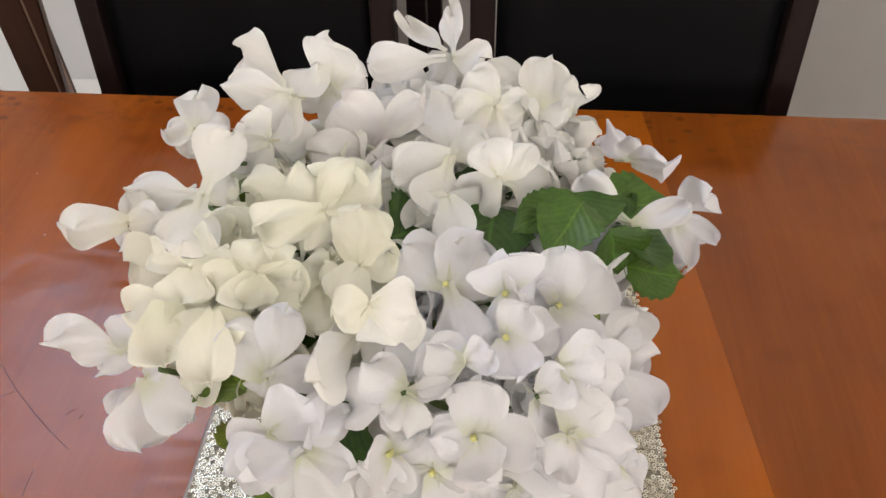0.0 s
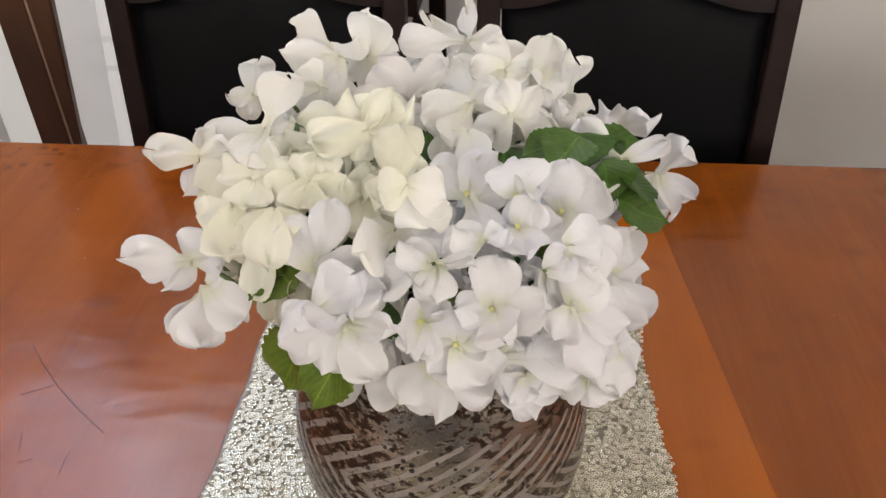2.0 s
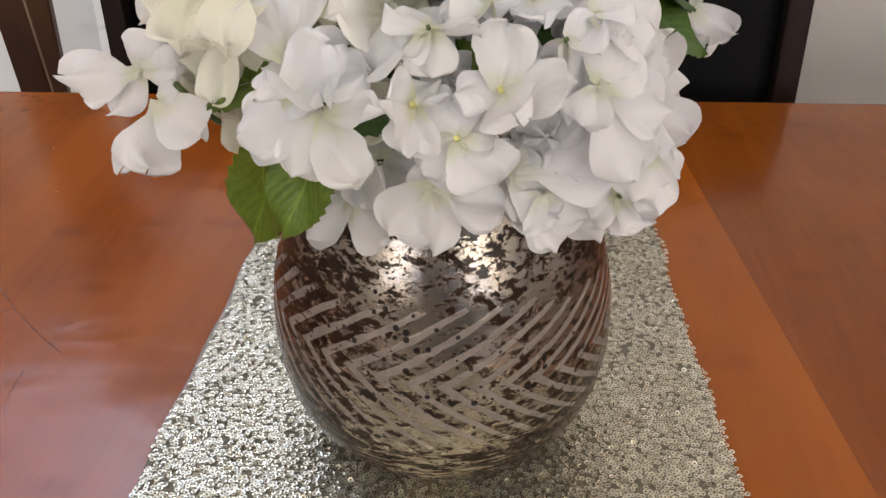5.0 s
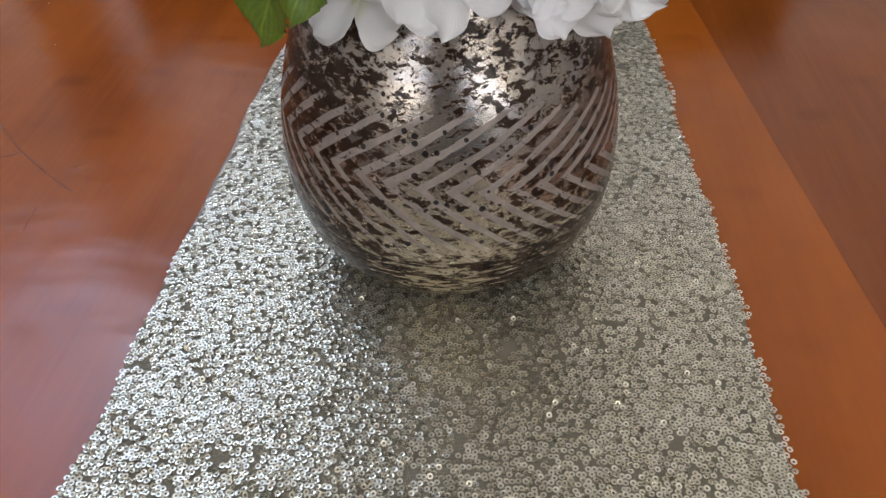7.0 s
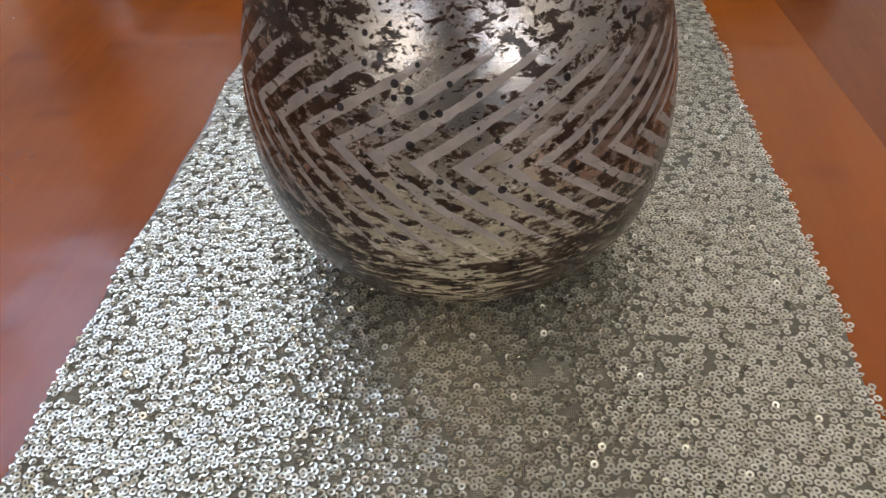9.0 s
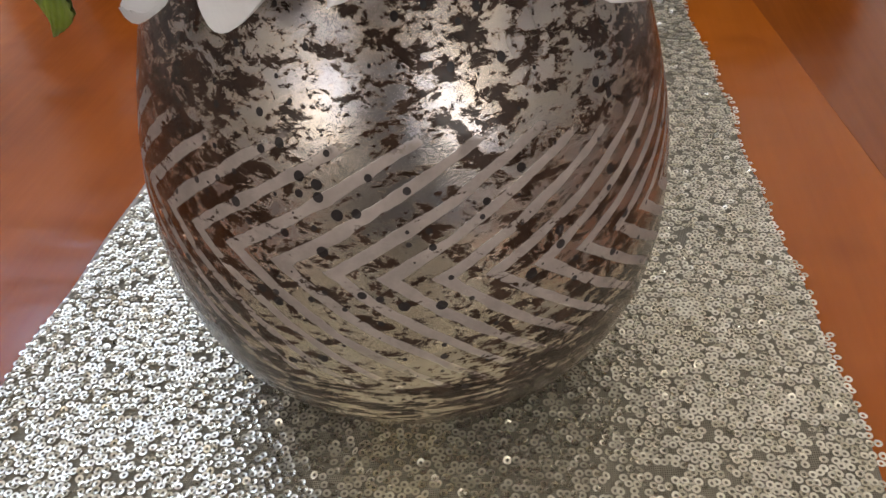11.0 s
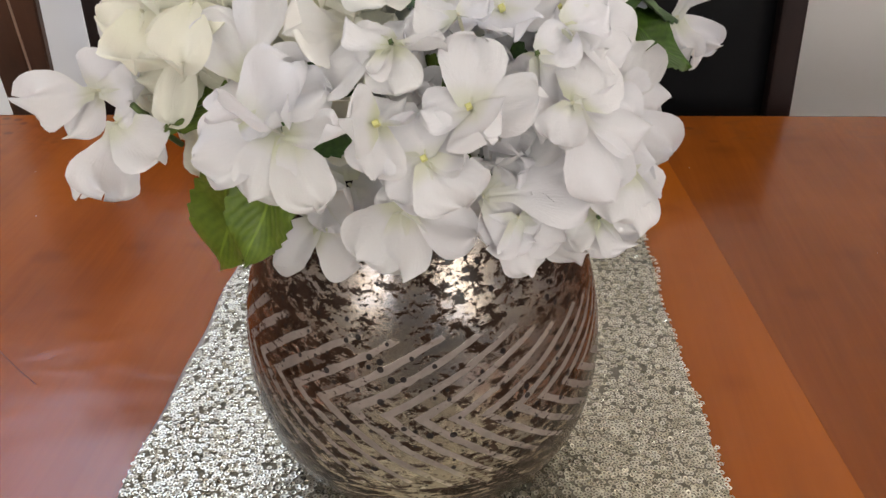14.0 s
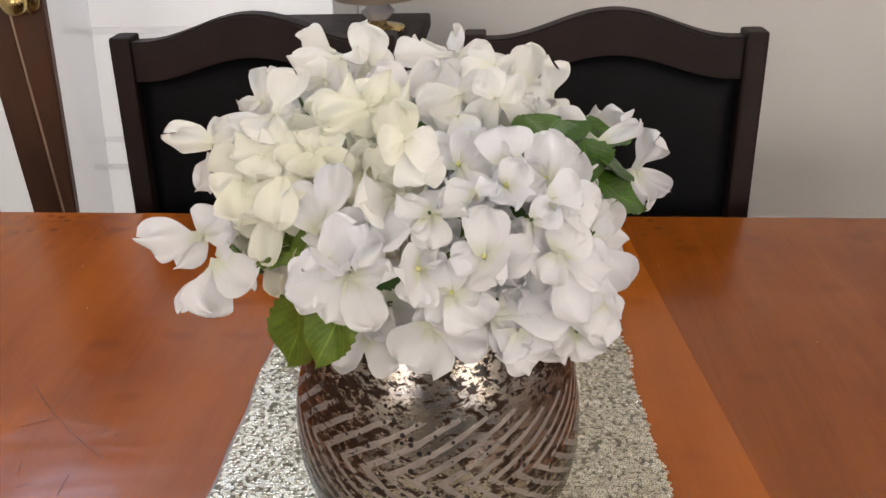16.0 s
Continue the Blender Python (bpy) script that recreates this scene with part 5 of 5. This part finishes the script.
petal(fl, (0.092, 0.089, 0.999), (-0.27, 0.19, 0.94), 0.018, "white_ruffled")
petal(fl, (0.111, 0.035, 1.023), (-0.84, -0.53, -0.12), 0.018, "white_ruffled")
petal(fl, (0.098, 0.065, 1.016), (0.15, -0.71, 0.69), 0.014, "white_ruffled")
leaf(back, (0.070, 0.002, 1.032), (0.044, -0.018, 1.030), (-0.07, -0.20, 0.97), 0.021, "leaf", droop=0.05)
leaf(back, (0.073, -0.002, 1.033), (0.058, -0.034, 1.034), (-0.05, -0.36, 0.93), 0.027, "leaf", droop=0.05)
leaf(back, (0.078, 0.010, 1.022), (0.115, 0.024, 1.008), (0.13, -0.25, 0.96), 0.028, "leaf", droop=-0.08)
leaf(back, (0.092, -0.004, 0.998), (0.129, 0.017, 0.970), (0.46, -0.54, 0.71), 0.025, "leaf", droop=0.05)
leaf(back, (0.069, 0.009, 1.028), (0.077, -0.010, 1.021), (0.15, -0.35, 0.93), 0.036, "leaf_dark")
leaf(back, (0.092, -0.006, 1.012), (0.117, 0.033, 0.994), (0.36, -0.49, 0.79), 0.034, "leaf_dark")
leaf(back, (0.084, -0.008, 1.023), (0.092, -0.011, 0.998), (0.27, -0.60, 0.75), 0.032, "leaf_dark")
leaf(cream, (-0.058, -0.080, 0.966), (-0.0785, -0.066, 0.909), (-0.35, -0.86, 0.36), 0.034, "leaf_olive", droop=0.03)
leaf(cream, (-0.030, -0.100, 0.982), (-0.0516, -0.106, 0.938), (-0.15, -0.85, 0.48), 0.027, "leaf_olive", droop=0.05)
leaf(cream, (-0.061, -0.071, 0.983), (-0.078, -0.054, 0.988), (-0.15, -0.63, 0.76), 0.036, "leaf_olive")
leaf(white, (-0.016, -0.073, 0.981), (-0.030, -0.093, 0.984), (-0.15, -0.63, 0.76), 0.04, "leaf_dark")
leaf(back, (0.036, 0.004, 1.023), (0.034, -0.025, 1.019), (0.06, -0.54, 0.84), 0.036, "leaf_dark")
leaf(cream, (-0.008, -0.010, 1.014), (0.008, -0.005, 1.018), (0.06, -0.54, 0.84), 0.036, "leaf_dark")
leaf(cream, (-0.076, 0.002, 1.032), (-0.066, -0.021, 1.030), (-0.14, -0.47, 0.87), 0.03, "leaf_olive")
stalk(cream, (-0.062, -0.042, 0.955), (-0.118, -0.046, 0.982), 0.0013, 0.004)
fill(white, (0.044, -0.014, 0.957), (0.048, 0.060, 0.046), "white", 50, 3)
fill(cream, (-0.056, -0.002, 0.974), (0.051, 0.055, 0.055), "cream", 60, 4)
fill(back, (0.012, 0.052, 0.984), (0.071, 0.052, 0.048), "ivory", 60, 7)
core(white, (0.044, -0.014, 0.957), (0.050, 0.061, 0.046), 22, 2)
core(cream, (-0.056, -0.002, 0.974), (0.050, 0.054, 0.053), 20, 5)
core(back, (0.012, 0.052, 0.984), (0.068, 0.050, 0.046), 22, 8)
floret(white, (-0.018, -0.062, 0.950), (-0.15, -0.8, 0.6), 0.95, 20, 12, "white")
floret(white, (-0.030, -0.070, 0.938), (-0.3, -0.85, 0.4), 0.9, 60, 15, "white")
# short stems that show between the petals
stalk(cream, (-0.074, 0.025, 1.039), (-0.067, 0.024, 1.027), 0.0011, 0.001)
stalk(cream, (-0.099, -0.064, 0.985), (-0.090, -0.049, 0.961), 0.0013, 0.001)
stalk(cream, (-0.071, 0.000, 1.044), (-0.075, 0.042, 1.013), 0.0011, 0.001)


# ---- sequins, last: they are many ----
def sequin_mesh(outer, inner, cup, sides=10):
    bm = bmesh.new()
    o = [bm.verts.new((outer * math.cos(2 * math.pi * k / sides), outer * math.sin(2 * math.pi * k / sides), cup)) for k in range(sides)]
    i = [bm.verts.new((inner * math.cos(2 * math.pi * k / sides), inner * math.sin(2 * math.pi * k / sides), 0)) for k in range(sides)]
    for k in range(sides):
        n = (k + 1) % sides
        bm.faces.new((o[k], o[n], i[n], i[k]))
    return mesh("sequin", bm, M["sequin"])


def sequins():
    rng = np.random.default_rng(11)
    base = sequin_mesh(0.00157, 0.00062, 0.00012)
    sides = 10
    ring = np.array([v.co[:] for v in base.vertices])
    faces = np.array([p.vertices[:] for p in base.polygons])
    spots, tilts = [], []
    step = 0.00292
    for j in range(int((RUN1 - RUN0) / step)):
        y0 = RUN0 + 0.002 + step * j
        if y0 < -0.34:
            continue
        n = int((edge_r(y0) - edge_l(y0)) / step) + 1
        for k in range(n):
            x = edge_l(y0) + 0.0008 + step * (k + 0.5 * (j % 2))
            y = y0
            # the stitched chains wander, and leave bare net in between
            x += 0.0016 * noise.noise((x * 45, y * 45, 4.4)) + rng.normal(0, 0.00042)
            y += 0.0018 * noise.noise((x * 45, y * 45, 9.1)) + rng.normal(0, 0.00042)
            gap = noise.noise((x * 150, y * 150, 2.4)) + 0.5 * noise.noise((x * 38, y * 38, 7.7))
            if math.hypot(x, y) < 0.05 or gap > 0.66 or rng.random() < 0.06:
                continue
            # neighbours on one thread lean alike
            ax = 0.18 * noise.noise((x * 120, y * 120, 1.7)) + 0.06 * noise.noise((x * 30, y * 30, 3.1)) + rng.normal(0, 0.05)
            ay = 0.18 * noise.noise((x * 120, y * 120, 6.2)) + 0.06 * noise.noise((x * 30, y * 30, 5.3)) + rng.normal(0, 0.05)
            if rng.random() < 0.08:
                ax, ay = ax + rng.normal(0, 0.3), ay + rng.normal(0, 0.3)
            spots.append((x, y, swell(x, y) + 0.0005 + 0.0005 * rng.random()))
            tilts.append((ax, ay, rng.random() * 6.28))
    near = [i for i, (x, y, z) in enumerate(spots) if -0.155 < y < -0.118 and -0.10 < x < 0.12][:300]
    chosen = set(near)
    for i in near:
        part("sequin", base, None, runner, at=Matrix.Translation(spots[i]) @ Euler(tilts[i]).to_matrix().to_4x4())
    verts, polys = [], []
    for i, (p, e) in enumerate(zip(spots, tilts)):
        if i in chosen:
            continue
        r = np.array(Euler(e).to_matrix())
        polys.append(faces + len(verts) * len(ring))
        verts.append(ring @ r.T + np.array(p))
    me = bpy.data.meshes.new("sequin_cover")
    me.from_pydata(np.concatenate(verts).tolist(), [], np.concatenate(polys).tolist())
    me.materials.append(M["sequin"])
    ob = new("sequin_cover", me)
    ob.parent = runner
    tagged(ob, "shiny champagne ring sequins stitched on net", kind="stuff")


sequins()
